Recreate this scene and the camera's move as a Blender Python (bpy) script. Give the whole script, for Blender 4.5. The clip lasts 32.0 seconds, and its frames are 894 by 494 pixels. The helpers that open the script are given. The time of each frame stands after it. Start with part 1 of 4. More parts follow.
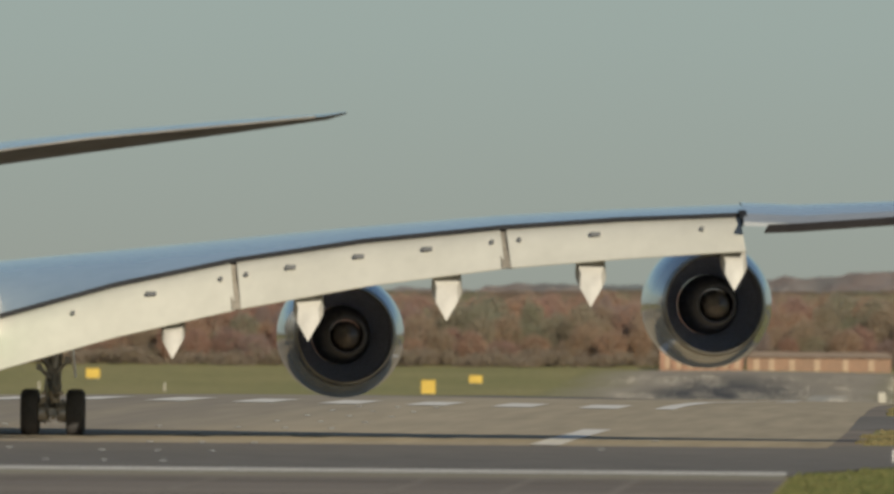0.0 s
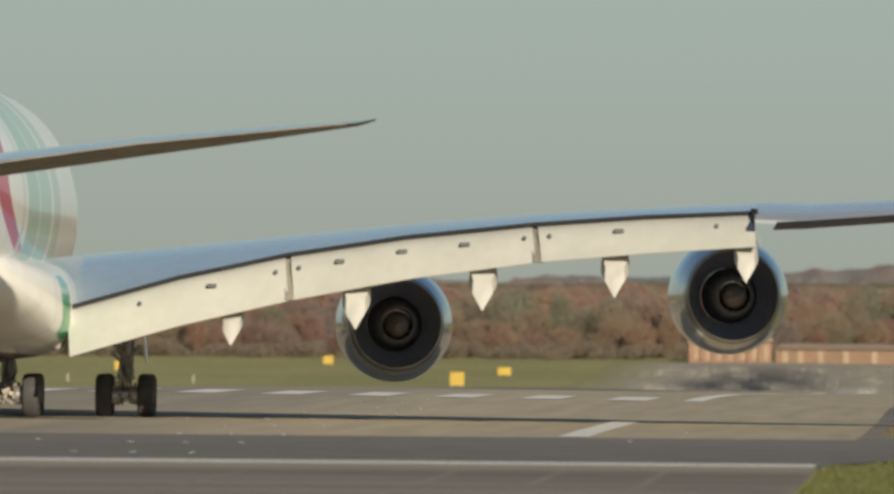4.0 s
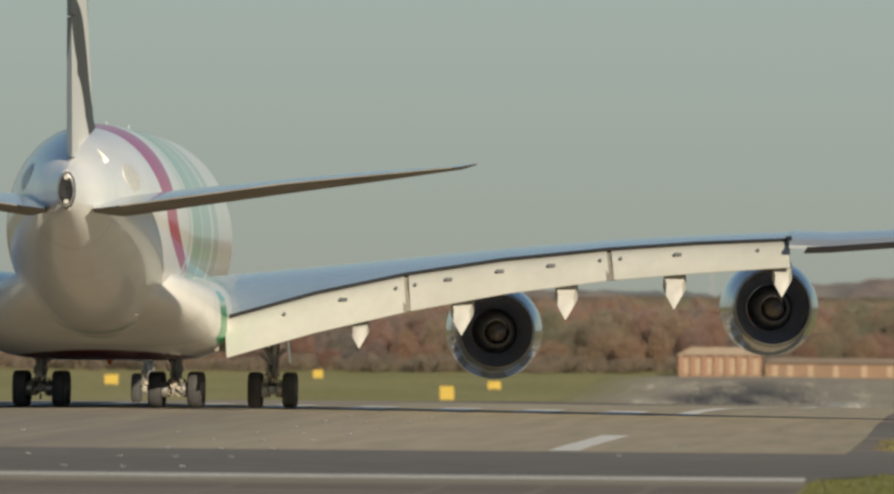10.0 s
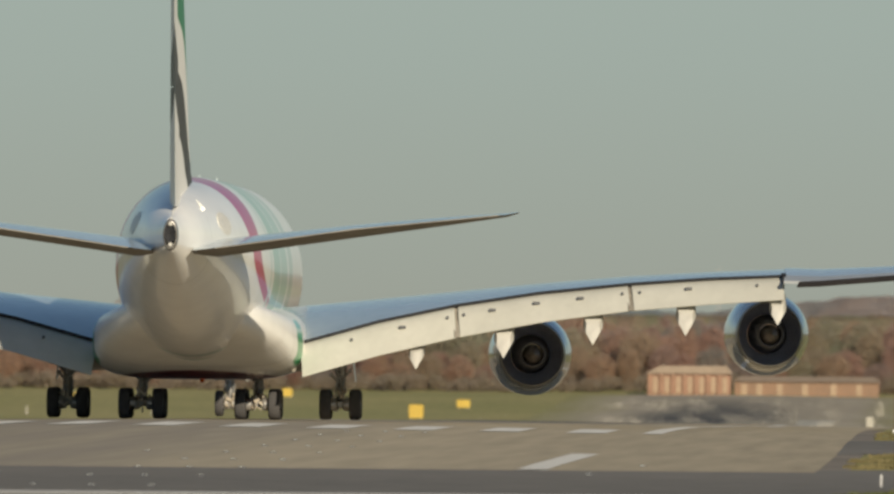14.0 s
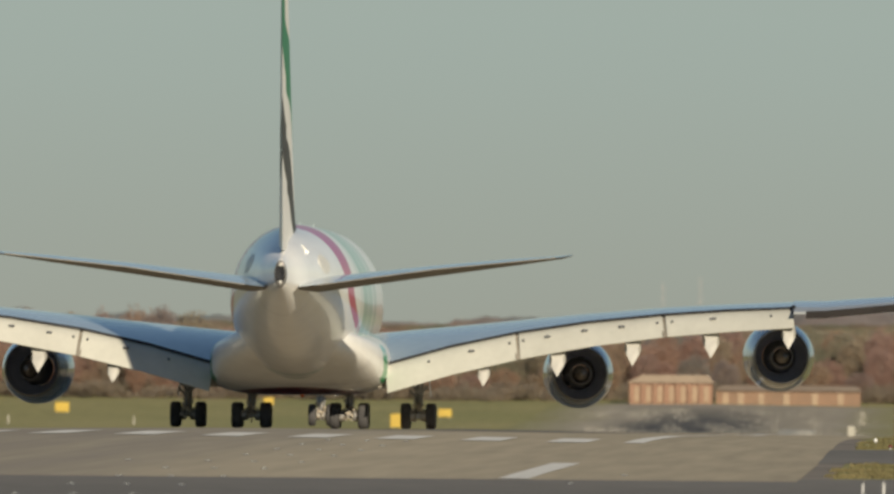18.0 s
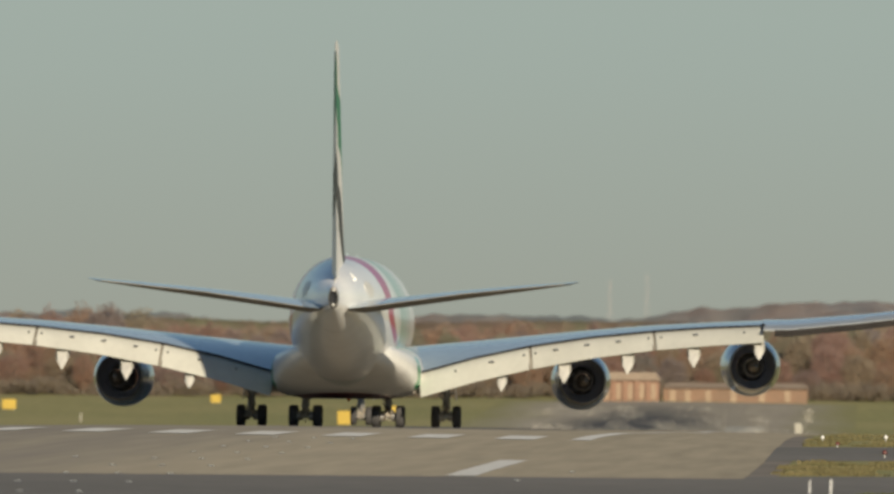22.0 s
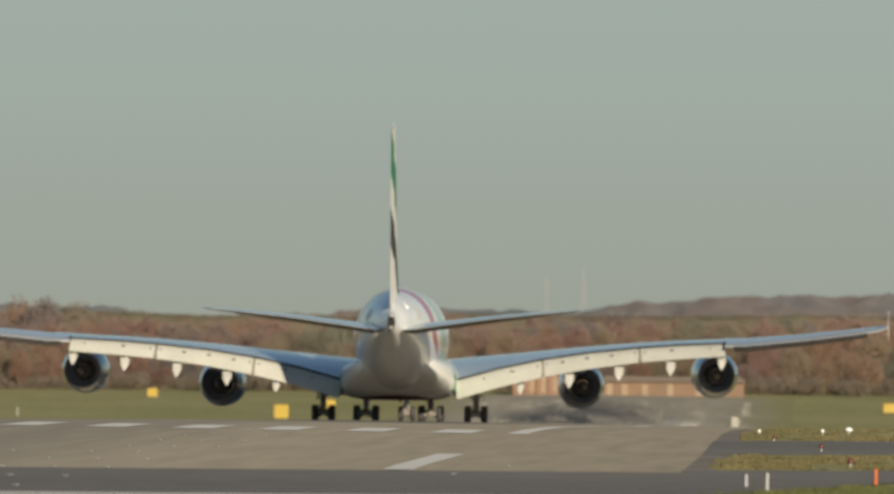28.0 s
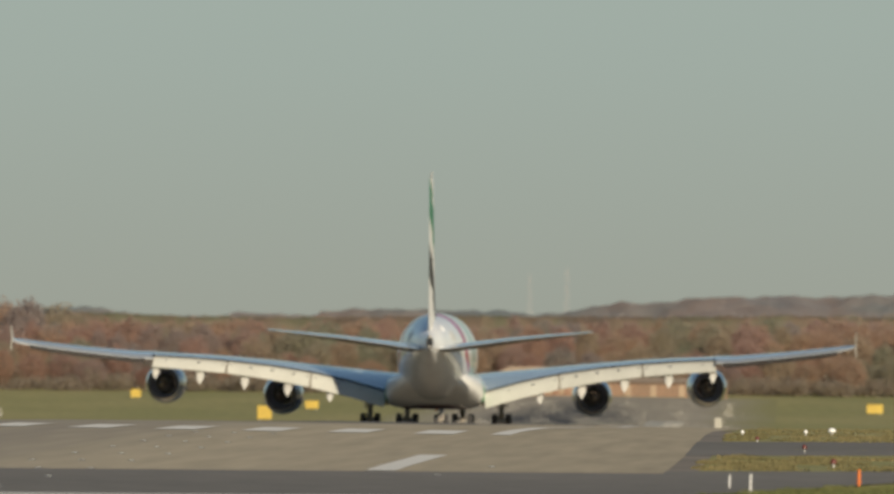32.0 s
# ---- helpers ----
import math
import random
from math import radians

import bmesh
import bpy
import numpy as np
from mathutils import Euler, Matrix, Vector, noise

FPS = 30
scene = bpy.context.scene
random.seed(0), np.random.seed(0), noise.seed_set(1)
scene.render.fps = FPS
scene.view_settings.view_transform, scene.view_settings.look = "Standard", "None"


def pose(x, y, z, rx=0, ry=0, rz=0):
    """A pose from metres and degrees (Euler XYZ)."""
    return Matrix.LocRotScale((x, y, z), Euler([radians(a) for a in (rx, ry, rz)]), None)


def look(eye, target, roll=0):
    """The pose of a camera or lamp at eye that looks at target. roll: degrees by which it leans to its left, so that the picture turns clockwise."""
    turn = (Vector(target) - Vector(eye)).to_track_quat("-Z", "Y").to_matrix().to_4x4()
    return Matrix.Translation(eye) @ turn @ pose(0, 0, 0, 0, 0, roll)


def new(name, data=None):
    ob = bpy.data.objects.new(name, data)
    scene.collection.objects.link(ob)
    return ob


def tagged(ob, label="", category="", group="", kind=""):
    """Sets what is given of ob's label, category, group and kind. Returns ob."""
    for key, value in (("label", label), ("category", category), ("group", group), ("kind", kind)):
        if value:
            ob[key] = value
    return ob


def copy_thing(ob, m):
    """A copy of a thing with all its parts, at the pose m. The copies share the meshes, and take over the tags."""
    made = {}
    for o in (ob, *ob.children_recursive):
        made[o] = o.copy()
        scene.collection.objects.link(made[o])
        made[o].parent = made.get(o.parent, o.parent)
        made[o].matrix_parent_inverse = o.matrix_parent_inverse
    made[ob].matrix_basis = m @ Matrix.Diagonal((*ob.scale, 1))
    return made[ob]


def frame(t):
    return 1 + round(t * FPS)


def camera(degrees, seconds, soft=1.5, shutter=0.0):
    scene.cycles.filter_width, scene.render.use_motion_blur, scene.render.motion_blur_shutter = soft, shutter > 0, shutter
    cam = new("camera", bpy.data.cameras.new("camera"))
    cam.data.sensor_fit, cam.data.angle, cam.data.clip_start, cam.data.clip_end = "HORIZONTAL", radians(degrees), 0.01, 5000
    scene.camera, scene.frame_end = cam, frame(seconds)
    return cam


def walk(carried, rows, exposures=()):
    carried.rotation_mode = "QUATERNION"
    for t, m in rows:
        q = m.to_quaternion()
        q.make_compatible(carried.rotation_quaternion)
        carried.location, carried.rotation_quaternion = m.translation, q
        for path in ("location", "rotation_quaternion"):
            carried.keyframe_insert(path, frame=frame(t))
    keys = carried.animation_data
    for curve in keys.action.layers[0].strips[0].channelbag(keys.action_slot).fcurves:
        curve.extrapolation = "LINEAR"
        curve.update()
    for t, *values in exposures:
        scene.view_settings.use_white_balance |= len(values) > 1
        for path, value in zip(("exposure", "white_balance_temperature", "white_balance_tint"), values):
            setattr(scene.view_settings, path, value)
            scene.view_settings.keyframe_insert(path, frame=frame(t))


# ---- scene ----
# The camera stands on a bank beside the runway's end and turns with the airliner.
EYE = Vector((0, 0, 3.21))
RUNWAY_X = -33.73
cam = camera(3.4541, 32.0, soft=2.6)
cam.data.dof.use_dof, cam.data.dof.focus_distance, cam.data.dof.aperture_fstop = True, 620, 2.4
CAMERA_ROWS = (  # seconds, sideways and upward slope of the line of sight, in thousandths
    (0, -34.493, 5.729),
    (0.5, -34.527, 5.190),
    (1, -34.447, 4.883),
    (1.5, -34.329, 4.595),
    (2, -34.349, 4.615),
    (2.5, -34.330, 4.692),
    (3, -34.870, 4.841),
    (3.5, -36.025, 5.023),
    (5.5, -36.722, 5.556),
    (6, -36.685, 5.672),
    (6.5, -36.454, 5.674),
    (7, -36.377, 5.674),
    (7.5, -36.320, 5.713),
    (8, -36.108, 5.715),
    (8.5, -36.108, 5.715),
    (9, -36.033, 5.908),
    (9.5, -36.053, 5.985),
    (10, -35.746, 6.122),
    (10.5, -35.323, 6.145),
    (11, -34.940, 6.263),
    (11.5, -34.787, 6.457),
    (12, -34.693, 6.612),
    (12.5, -34.444, 6.787),
    (13, -34.198, 7.193),
    (13.5, -33.738, 7.466),
    (14, -33.680, 7.389),
    (14.5, -33.814, 7.311),
    (16.5, -33.466, 7.160),
    (17, -33.046, 7.510),
    (17.5, -32.703, 7.782),
    (18, -32.435, 8.015),
    (18.5, -32.243, 8.055),
    (19, -32.071, 8.095),
    (19.5, -31.916, 8.058),
    (20, -31.781, 7.944),
    (20.5, -31.589, 7.946),
    (21, -30.608, 7.915),
    (21.5, -29.512, 7.963),
    (22, -28.857, 7.853),
    (22.5, -28.492, 7.933),
    (23, -28.339, 7.954),
    (23.5, -28.069, 7.956),
    (24, -27.473, 7.961),
    (24.5, -27.088, 7.868),
    (25, -26.338, 7.875),
    (25.5, -25.722, 7.861),
    (27.5, -24.585, 7.563),
    (28, -24.584, 7.466),
    (28.5, -24.489, 7.544),
    (29, -24.354, 7.545),
    (29.5, -24.277, 7.507),
    (30, -24.277, 7.469),
    (30.5, -24.065, 7.471),
    (31, -23.989, 7.510),
    (31.5, -23.720, 7.551),
    (32, -23.450, 7.534),
)
walk(cam, [(t, look(EYE, EYE + Vector((a, 1000, b)), 0.485)) for t, a, b in CAMERA_ROWS], exposures=((0, -0.07, 6250, 10), (1, 0.0, 6330, 10), (2, 0.05, 6350, 10), (3, 0.06, 6350, 10), (6, 0.05, 6370, 10), (9, 0.01, 6390, 10), (14, 0.0, 6460, 10), (32, 0.0, 6460, 10)))

AIRLINER_ROWS = (  # seconds, x, y, z of the wing gear's stand, turn in degrees
    (0, -33.31, 443.9, -0.00, 2.02),
    (1, -33.60, 450.7, 0.00, 1.94),
    (2, -33.90, 459.4, -0.02, 1.64),
    (3, -34.02, 470.0, 0.03, 1.17),
    (4.25, -34.18, 484.4, 0.11, 0.86),
    (5.5, -34.34, 501.7, 0.18, 0.55),
    (7, -34.26, 524.8, 0.29, 0.31),
    (8, -34.12, 542.5, 0.34, 0.31),
    (9, -34.03, 562.1, 0.37, 0.31),
    (10, -33.89, 583.6, 0.40, 0.33),
    (11, -33.79, 606.3, 0.42, 0.33),
    (12, -33.85, 629.7, 0.39, 0.34),
    (13, -33.97, 654.1, 0.33, 0.36),
    (14, -33.96, 680.7, 0.26, 0.31),
    (15.25, -33.84, 717.6, 0.10, 0.31),
    (16.5, -33.73, 756.2, -0.06, 0.32),
    (18, -33.80, 805.3, -0.24, 0.32),
    (19, -34.01, 839.7, -0.41, 0.30),
    (20, -34.02, 875.8, -0.58, 0.27),
    (21, -33.78, 913.9, -0.75, 0.28),
    (22, -33.68, 953.3, -0.93, 0.32),
    (23, -33.76, 993.5, -1.10, 0.34),
    (24, -33.87, 1035.0, -1.25, 0.30),
    (25, -33.95, 1078.2, -1.39, 0.28),
    (26.25, -33.81, 1134.7, -1.68, 0.29),
    (27.5, -33.67, 1193.0, -1.96, 0.31),
    (28, -33.62, 1216.5, -2.13, 0.32),
    (29, -33.63, 1264.5, -2.47, 0.30),
    (30, -33.79, 1313.2, -2.79, 0.29),
    (31, -33.95, 1363.1, -3.12, 0.28),
    (32, -34.03, 1414.4, -3.43, 0.27),
)

RUDDER_ROWS = ((0, -3), (16.5, -3), (17.5, -2), (19, 3), (20, 8), (20.6, 7), (21.2, 4), (22, -3), (23, 3), (24, 5), (25, 8), (26, 6), (28, 3), (29, 3), (30, 0), (31, 1), (32, 3))  # seconds, degrees to the west

# ---- light ----
SUN_EL, SUN_AZ = radians(18), radians(160)
to_sun = Vector((math.sin(SUN_AZ) * math.cos(SUN_EL), math.cos(SUN_AZ) * math.cos(SUN_EL), math.sin(SUN_EL)))
sun = new("sun", bpy.data.lights.new("sun", "SUN"))
sun.data.energy, sun.data.angle, sun.data.color = 5.0, radians(0.6), (1.0, 0.87, 0.66)
sun.matrix_world = look(to_sun * 500, (0, 0, 0))

world = bpy.data.worlds.new("sky")
scene.world = world
world.use_nodes = True
wn, wl = world.node_tree.nodes, world.node_tree.links
back = wn["Background"]
sky = wn.new("ShaderNodeTexSky")
sky.sky_type, sky.sun_disc, sky.sun_elevation, sky.sun_rotation = "NISHITA", False, SUN_EL, SUN_AZ
sky.dust_density, sky.air_density, sky.ozone_density = 0.1, 1.0, 2.2
tc = wn.new("ShaderNodeTexCoord")
sep = wn.new("ShaderNodeSeparateXYZ")
haze = wn.new("ShaderNodeMapRange")
haze.inputs["From Min"].default_value, haze.inputs["From Max"].default_value = 0.02, 0.10
haze.inputs["To Min"].default_value, haze.inputs["To Max"].default_value = 0.97, 0.0
haze.interpolation_type = "SMOOTHSTEP"
hz = wn.new("ShaderNodeMix")
hz.data_type = "RGBA"
low = wn.new("ShaderNodeValToRGB")
low.color_ramp.elements[0].position, low.color_ramp.elements[0].color = 0.0, (5.86, 6.17, 5.26, 1)
low.color_ramp.elements[1].position, low.color_ramp.elements[1].color = 0.022, (6.35, 7.52, 6.75, 1)
wl.new(tc.outputs["Generated"], sep.inputs[0])
wl.new(sep.outputs["Z"], haze.inputs["Value"])
wl.new(sep.outputs["Z"], low.inputs[0])
wl.new(haze.outputs[0], hz.inputs["Factor"])
wl.new(sky.outputs[0], hz.inputs[6])
wl.new(low.outputs[0], hz.inputs[7])
wl.new(hz.outputs[2], back.inputs["Color"])
back.inputs["Strength"].default_value = 0.055


# ---- materials ----
def material(name, rough=0.6, metal=0.0, coat=0.0):
    m = bpy.data.materials.new(name)
    m.use_nodes = True
    b = m.node_tree.nodes["Principled BSDF"]
    b.inputs["Roughness"].default_value, b.inputs["Metallic"].default_value = rough, metal
    b.inputs["Coat Weight"].default_value, b.inputs["Coat Roughness"].default_value = coat, 0.04
    return m, m.node_tree.nodes, m.node_tree.links, b


def noise_tex(n, l, scale, detail=4.0, coord="Object", stretch=(1, 1, 1)):
    c = n.new("ShaderNodeTexCoord")
    mp = n.new("ShaderNodeMapping")
    mp.inputs["Scale"].default_value = stretch
    t = n.new("ShaderNodeTexNoise")
    t.inputs["Scale"].default_value, t.inputs["Detail"].default_value = scale, detail
    l.new(c.outputs[coord], mp.inputs[0])
    l.new(mp.outputs[0], t.inputs["Vector"])
    return t


def mixed(n, l, fac, a, b, kind="MIX"):
    m = n.new("ShaderNodeMix")
    m.data_type, m.blend_type = "RGBA", kind
    for socket, v in ((m.inputs["Factor"], fac), (m.inputs[6], a), (m.inputs[7], b)):
        if isinstance(v, (int, float)):
            socket.default_value = v
        elif isinstance(v, tuple):
            socket.default_value = (*v, 1)
        else:
            l.new(v, socket)
    return m.outputs[2]


def ramp(n, l, value, low_at, high_at, a=0.0, b=1.0):
    r = n.new("ShaderNodeMapRange")
    r.inputs["From Min"].default_value, r.inputs["From Max"].default_value = low_at, high_at
    r.inputs["To Min"].default_value, r.inputs["To Max"].default_value = a, b
    l.new(value, r.inputs["Value"])
    return r.outputs[0]


def surface(name, dark, light, scale, rough=0.7, metal=0.0, coat=0.0, fine=None, bump=0.0, stretch=(1, 1, 1), coord="Object", vary=0.0, grit=0.35):
    """A mottled surface: broad patches between two colours, fine grain, and a little relief."""
    m, n, l, b = material(name, rough, metal, coat)
    broad = noise_tex(n, l, scale, 3, coord, stretch)
    grain = noise_tex(n, l, fine or scale * 9, 5, coord, stretch)
    col = mixed(n, l, ramp(n, l, broad.outputs["Fac"], 0.35, 0.65), dark, light)
    col = mixed(n, l, grit, col, mixed(n, l, ramp(n, l, grain.outputs["Fac"], 0.3, 0.7), tuple(c * 0.6 for c in dark), tuple(min(c * 1.25, 0.95) for c in light)))
    if vary:
        info = n.new("ShaderNodeObjectInfo")
        hsv = n.new("ShaderNodeHueSaturation")
        l.new(ramp(n, l, info.outputs["Random"], 0, 1, 1 - vary, 1 + vary), hsv.inputs["Value"])
        l.new(col, hsv.inputs["Color"])
        col = hsv.outputs[0]
    l.new(col, b.inputs["Base Color"])
    if bump:
        bp = n.new("ShaderNodeBump")
        bp.inputs["Strength"].default_value, bp.inputs["Distance"].default_value = bump, 0.05
        l.new(grain.outputs["Fac"], bp.inputs["Height"])
        l.new(bp.outputs[0], b.inputs["Normal"])
    return m


M_PAINT = surface("white aircraft paint", (0.74, 0.74, 0.72), (0.82, 0.82, 0.80), 0.5, 0.32, 0, 0.35, fine=3, grit=0.1)
M_WING = surface("pale grey wing paint", (0.45, 0.52, 0.555), (0.50, 0.57, 0.60), 0.35, 0.25, 0, 0.6, fine=2, stretch=(1, 0.4, 1), grit=0.1)
# the shade under the tailplane is put into this brown grey
M_TAIL = surface("tailplane paint darkened for shade", (0.23, 0.213, 0.185), (0.30, 0.28, 0.245), 0.5, 0.8, 0, 0.0, fine=2, grit=0.15)
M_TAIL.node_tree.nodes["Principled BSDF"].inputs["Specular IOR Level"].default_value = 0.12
M_BEACON = surface("orange red beacon lens", (0.55, 0.09, 0.02), (0.70, 0.14, 0.03), 3.0, 0.2)
M_APU = surface("dull exhaust metal", (0.17, 0.16, 0.15), (0.27, 0.26, 0.245), 2.0, 0.4, 0.5)
M_GLINT = surface("bright white glint paint", (0.90, 0.90, 0.88), (0.94, 0.94, 0.92), 1.0, 0.2, 0, 0.5)
M_PLATE = surface("pale beige plate paint", (0.66, 0.64, 0.58), (0.74, 0.715, 0.65), 0.8, 0.4)
M_FAIRING = surface("pale grey fairing paint", (0.44, 0.43, 0.40), (0.51, 0.50, 0.46), 0.6, 0.6, 0, 0.0, fine=3, grit=0.15)
M_FLAP = surface("cream flap paint", (0.555, 0.548, 0.485), (0.610, 0.602, 0.535), 0.4, 0.4, 0, 0.1, fine=2.5, stretch=(1, 0.5, 1), grit=0.1)
M_EDGE_SHADE = surface("near black painted edge shade", (0.016, 0.013, 0.012), (0.030, 0.025, 0.022), 0.8, 0.8)
M_BLACK = surface("black trim and painted gap shade", (0.008, 0.009, 0.012), (0.016, 0.017, 0.021), 1.0, 0.8)
M_GAP = surface("brown grey gap paint", (0.24, 0.215, 0.175), (0.32, 0.29, 0.24), 0.8, 0.6)
M_TYRE = surface("black tyre rubber", (0.055, 0.053, 0.054), (0.085, 0.081, 0.080), 2.0, 0.85)
M_STEEL = surface("grey gear steel", (0.29, 0.285, 0.275), (0.50, 0.485, 0.455), 2.5, 0.45, 0.35)
M_BRASS = surface("dull brass and steel fittings", (0.34, 0.29, 0.22), (0.55, 0.48, 0.38), 4.0, 0.4, 0.15)
M_SHINE = surface("bright brake metal", (0.34, 0.325, 0.30), (0.52, 0.50, 0.47), 3.0, 0.3, 0.5)
M_HATCH = surface("grey hatch paint", (0.075, 0.08, 0.088), (0.11, 0.115, 0.122), 2.0, 0.6)
M_COWL = surface("polished nacelle paint", (0.55, 0.57, 0.58), (0.68, 0.69, 0.69), 0.6, 0.14, 0.45, 0.5, fine=4, grit=0.1)
M_LIP = surface("bare metal nozzle lip", (0.25, 0.25, 0.25), (0.36, 0.355, 0.34), 1.2, 0.35, 0.8)
# pale blue grey puts haze and skylight into the dark duct's colour
M_DUCT = surface("exhaust duct lightened for haze", (0.46, 0.48, 0.59), (0.56, 0.58, 0.70), 1.5, 0.7, 0.0)
M_CORE = surface("dark core metal", (0.090, 0.092, 0.112), (0.130, 0.132, 0.152), 1.5, 0.8, 0.0)
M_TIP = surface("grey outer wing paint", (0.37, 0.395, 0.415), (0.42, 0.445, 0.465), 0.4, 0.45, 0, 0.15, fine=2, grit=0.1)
# heat stained brown, with the shade inside the nozzle added to its colour
M_PLUG = surface("heat stained exhaust plug", (0.115, 0.100, 0.098), (0.170, 0.150, 0.143), 1.8, 0.35, 0.3)


def coords(n, l):
    c = n.new("ShaderNodeTexCoord")
    s = n.new("ShaderNodeSeparateXYZ")
    l.new(c.outputs["Object"], s.inputs[0])
    return s.outputs


def calc(n, l, op, a, b=0.0, c=0.0):
    m = n.new("ShaderNodeMath")
    m.operation = op
    for i, v in enumerate((a, b, c)):
        if isinstance(v, (int, float)):
            m.inputs[i].default_value = v
        else:
            l.new(v, m.inputs[i])
    return m.outputs[0]


def between(n, l, v, a, b, soft=0.05):
    return calc(n, l, "MULTIPLY", ramp(n, l, v, a - soft, a + soft), ramp(n, l, v, b - soft, b + soft, 1, 0))


def livery():
    """White fuselage paint with a magenta ring, pale green bands and a green flame."""
    m, n, l, b = material("white livery with coloured rings", 0.30, 0, 0.5)
    b.inputs["Coat Roughness"].default_value = 0.05
    x, y, z = coords(n, l)
    grain = noise_tex(n, l, 0.8, 4)
    col = mixed(n, l, ramp(n, l, grain.outputs["Fac"], 0.35, 0.65), (0.87, 0.865, 0.835), (0.92, 0.915, 0.885))
    off = calc(n, l, "ADD", z, -7.6)
    high, deep = calc(n, l, "MAXIMUM", off, 0.0), calc(n, l, "MINIMUM", off, 0.0)
    bow = calc(n, l, "MULTIPLY_ADD", calc(n, l, "MULTIPLY", high, high), -0.15, y)
    bow = calc(n, l, "MULTIPLY_ADD", calc(n, l, "MULTIPLY", deep, deep), -1.3, bow)
    rear = ramp(n, l, calc(n, l, "MULTIPLY_ADD", high, 0.9, bow), -21.06, -20.94)
    fore = ramp(n, l, bow, -18.26, -18.14, 1, 0)
    ring = calc(n, l, "MULTIPLY", calc(n, l, "MULTIPLY", rear, fore), ramp(n, l, z, 5.0, 5.5))
    col = mixed(n, l, ring, col, (0.50, 0.006, 0.10))
    wave = calc(n, l, "MULTIPLY_ADD", calc(n, l, "SINE", calc(n, l, "MULTIPLY", z, 0.7)), 0.7, y)
    for a, c, tint in ((-14.4, -13.6, (0.58, 0.70, 0.65)), (-12.2, -5.0, (0.36, 0.57, 0.49)), (-4.4, 3.0, (0.42, 0.60, 0.53)), (4.5, 9.0, (0.50, 0.62, 0.57))):
        col = mixed(n, l, between(n, l, wave, a, c, 0.1), col, tint)
    col = mixed(n, l, calc(n, l, "MULTIPLY", between(n, l, y, -30.62, -30.58, 0.015), 0.55), col, (0.20, 0.19, 0.18))
    l.new(col, b.inputs["Base Color"])
    return m


def flame():
    m, n, l, b = material("white fairing paint with green flame", 0.35, 0, 0.4)
    x, y, z = coords(n, l)
    grain = noise_tex(n, l, 0.8, 4)
    col = mixed(n, l, ramp(n, l, grain.outputs["Fac"], 0.35, 0.65), (0.80, 0.79, 0.75), (0.86, 0.85, 0.81))
    sweep = calc(n, l, "MULTIPLY_ADD", z, 0.3, y)
    side = ramp(n, l, calc(n, l, "ABSOLUTE", x), 4.35, 4.45)
    band = calc(n, l, "MULTIPLY", between(n, l, sweep, -9.5, -7.7, 0.1), side)
    col = mixed(n, l, calc(n, l, "MULTIPLY", band, between(n, l, z, 2.45, 4.0, 0.1)), col, (0.02, 0.28, 0.10))
    col = mixed(n, l, calc(n, l, "MULTIPLY", band, ramp(n, l, z, 3.9, 4.2)), col, (0.22, 0.50, 0.46))
    col = mixed(n, l, calc(n, l, "MULTIPLY", between(n, l, sweep, -10.42, -10.38, 0.015), 0.6), col, (0.20, 0.19, 0.18))
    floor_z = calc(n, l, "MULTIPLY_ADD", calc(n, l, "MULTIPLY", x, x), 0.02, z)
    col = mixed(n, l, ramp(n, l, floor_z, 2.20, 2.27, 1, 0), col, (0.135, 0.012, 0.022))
    l.new(col, b.inputs["Base Color"])
    return m


def flag():
    m, n, l, b = material("fin paint with flag bands", 0.4, 0, 0.0)
    b.inputs["Specular IOR Level"].default_value = 0.2
    x, y, z = coords(n, l)
    v = calc(n, l, "ADD", calc(n, l, "MULTIPLY_ADD", y, 0.43, z), 13.0)
    v = calc(n, l, "ADD", v, calc(n, l, "MULTIPLY", calc(n, l, "SINE", calc(n, l, "MULTIPLY", y, 0.7)), 0.35))
    col = mixed(n, l, between(n, l, v, 16.9, 20.1), (0.80, 0.785, 0.75), (0.015, 0.20, 0.085))
    col = mixed(n, l, between(n, l, v, 12.1, 14.7), col, (0.040, 0.032, 0.030))
    l.new(col, b.inputs["Base Color"])
    return m


M_LIVERY, M_FLAME, M_FLAG = livery(), flame(), flag()
M_RUNWAY = surface("worn runway asphalt", (0.385, 0.319, 0.213), (0.476, 0.401, 0.276), 0.035, 0.9, fine=1.1, bump=0.12, stretch=(1, 0.03, 1), grit=0.3)


def rubber_lane(m):
    """Tyre rubber along the runway's middle, in streaks."""
    n, l, b = m.node_tree.nodes, m.node_tree.links, m.node_tree.nodes["Principled BSDF"]
    under = b.inputs["Base Color"].links[0].from_socket
    x, y, z = coords(n, l)
    streak = noise_tex(n, l, 0.9, 4, "Object", (1, 0.006, 1))
    lane = ramp(n, l, calc(n, l, "ABSOLUTE", calc(n, l, "ADD", x, -RUNWAY_X)), 6.5, 13.0, 1, 0)
    k = calc(n, l, "MULTIPLY", lane, ramp(n, l, streak.outputs["Fac"], 0.3, 0.7, 0.35, 0.75))
    worn = mixed(n, l, k, under, (0.215, 0.190, 0.162))
    # heavier rubber where the wheels touch down, added to weaken light bounced upwards
    broad = ramp(n, l, calc(n, l, "ABSOLUTE", calc(n, l, "ADD", x, -RUNWAY_X)), 10.0, 17.0, 0.85, 0)
    zone = calc(n, l, "MULTIPLY", broad, ramp(n, l, y, 780, 980))
    l.new(mixed(n, l, zone, worn, (0.115, 0.105, 0.095)), b.inputs["Base Color"])


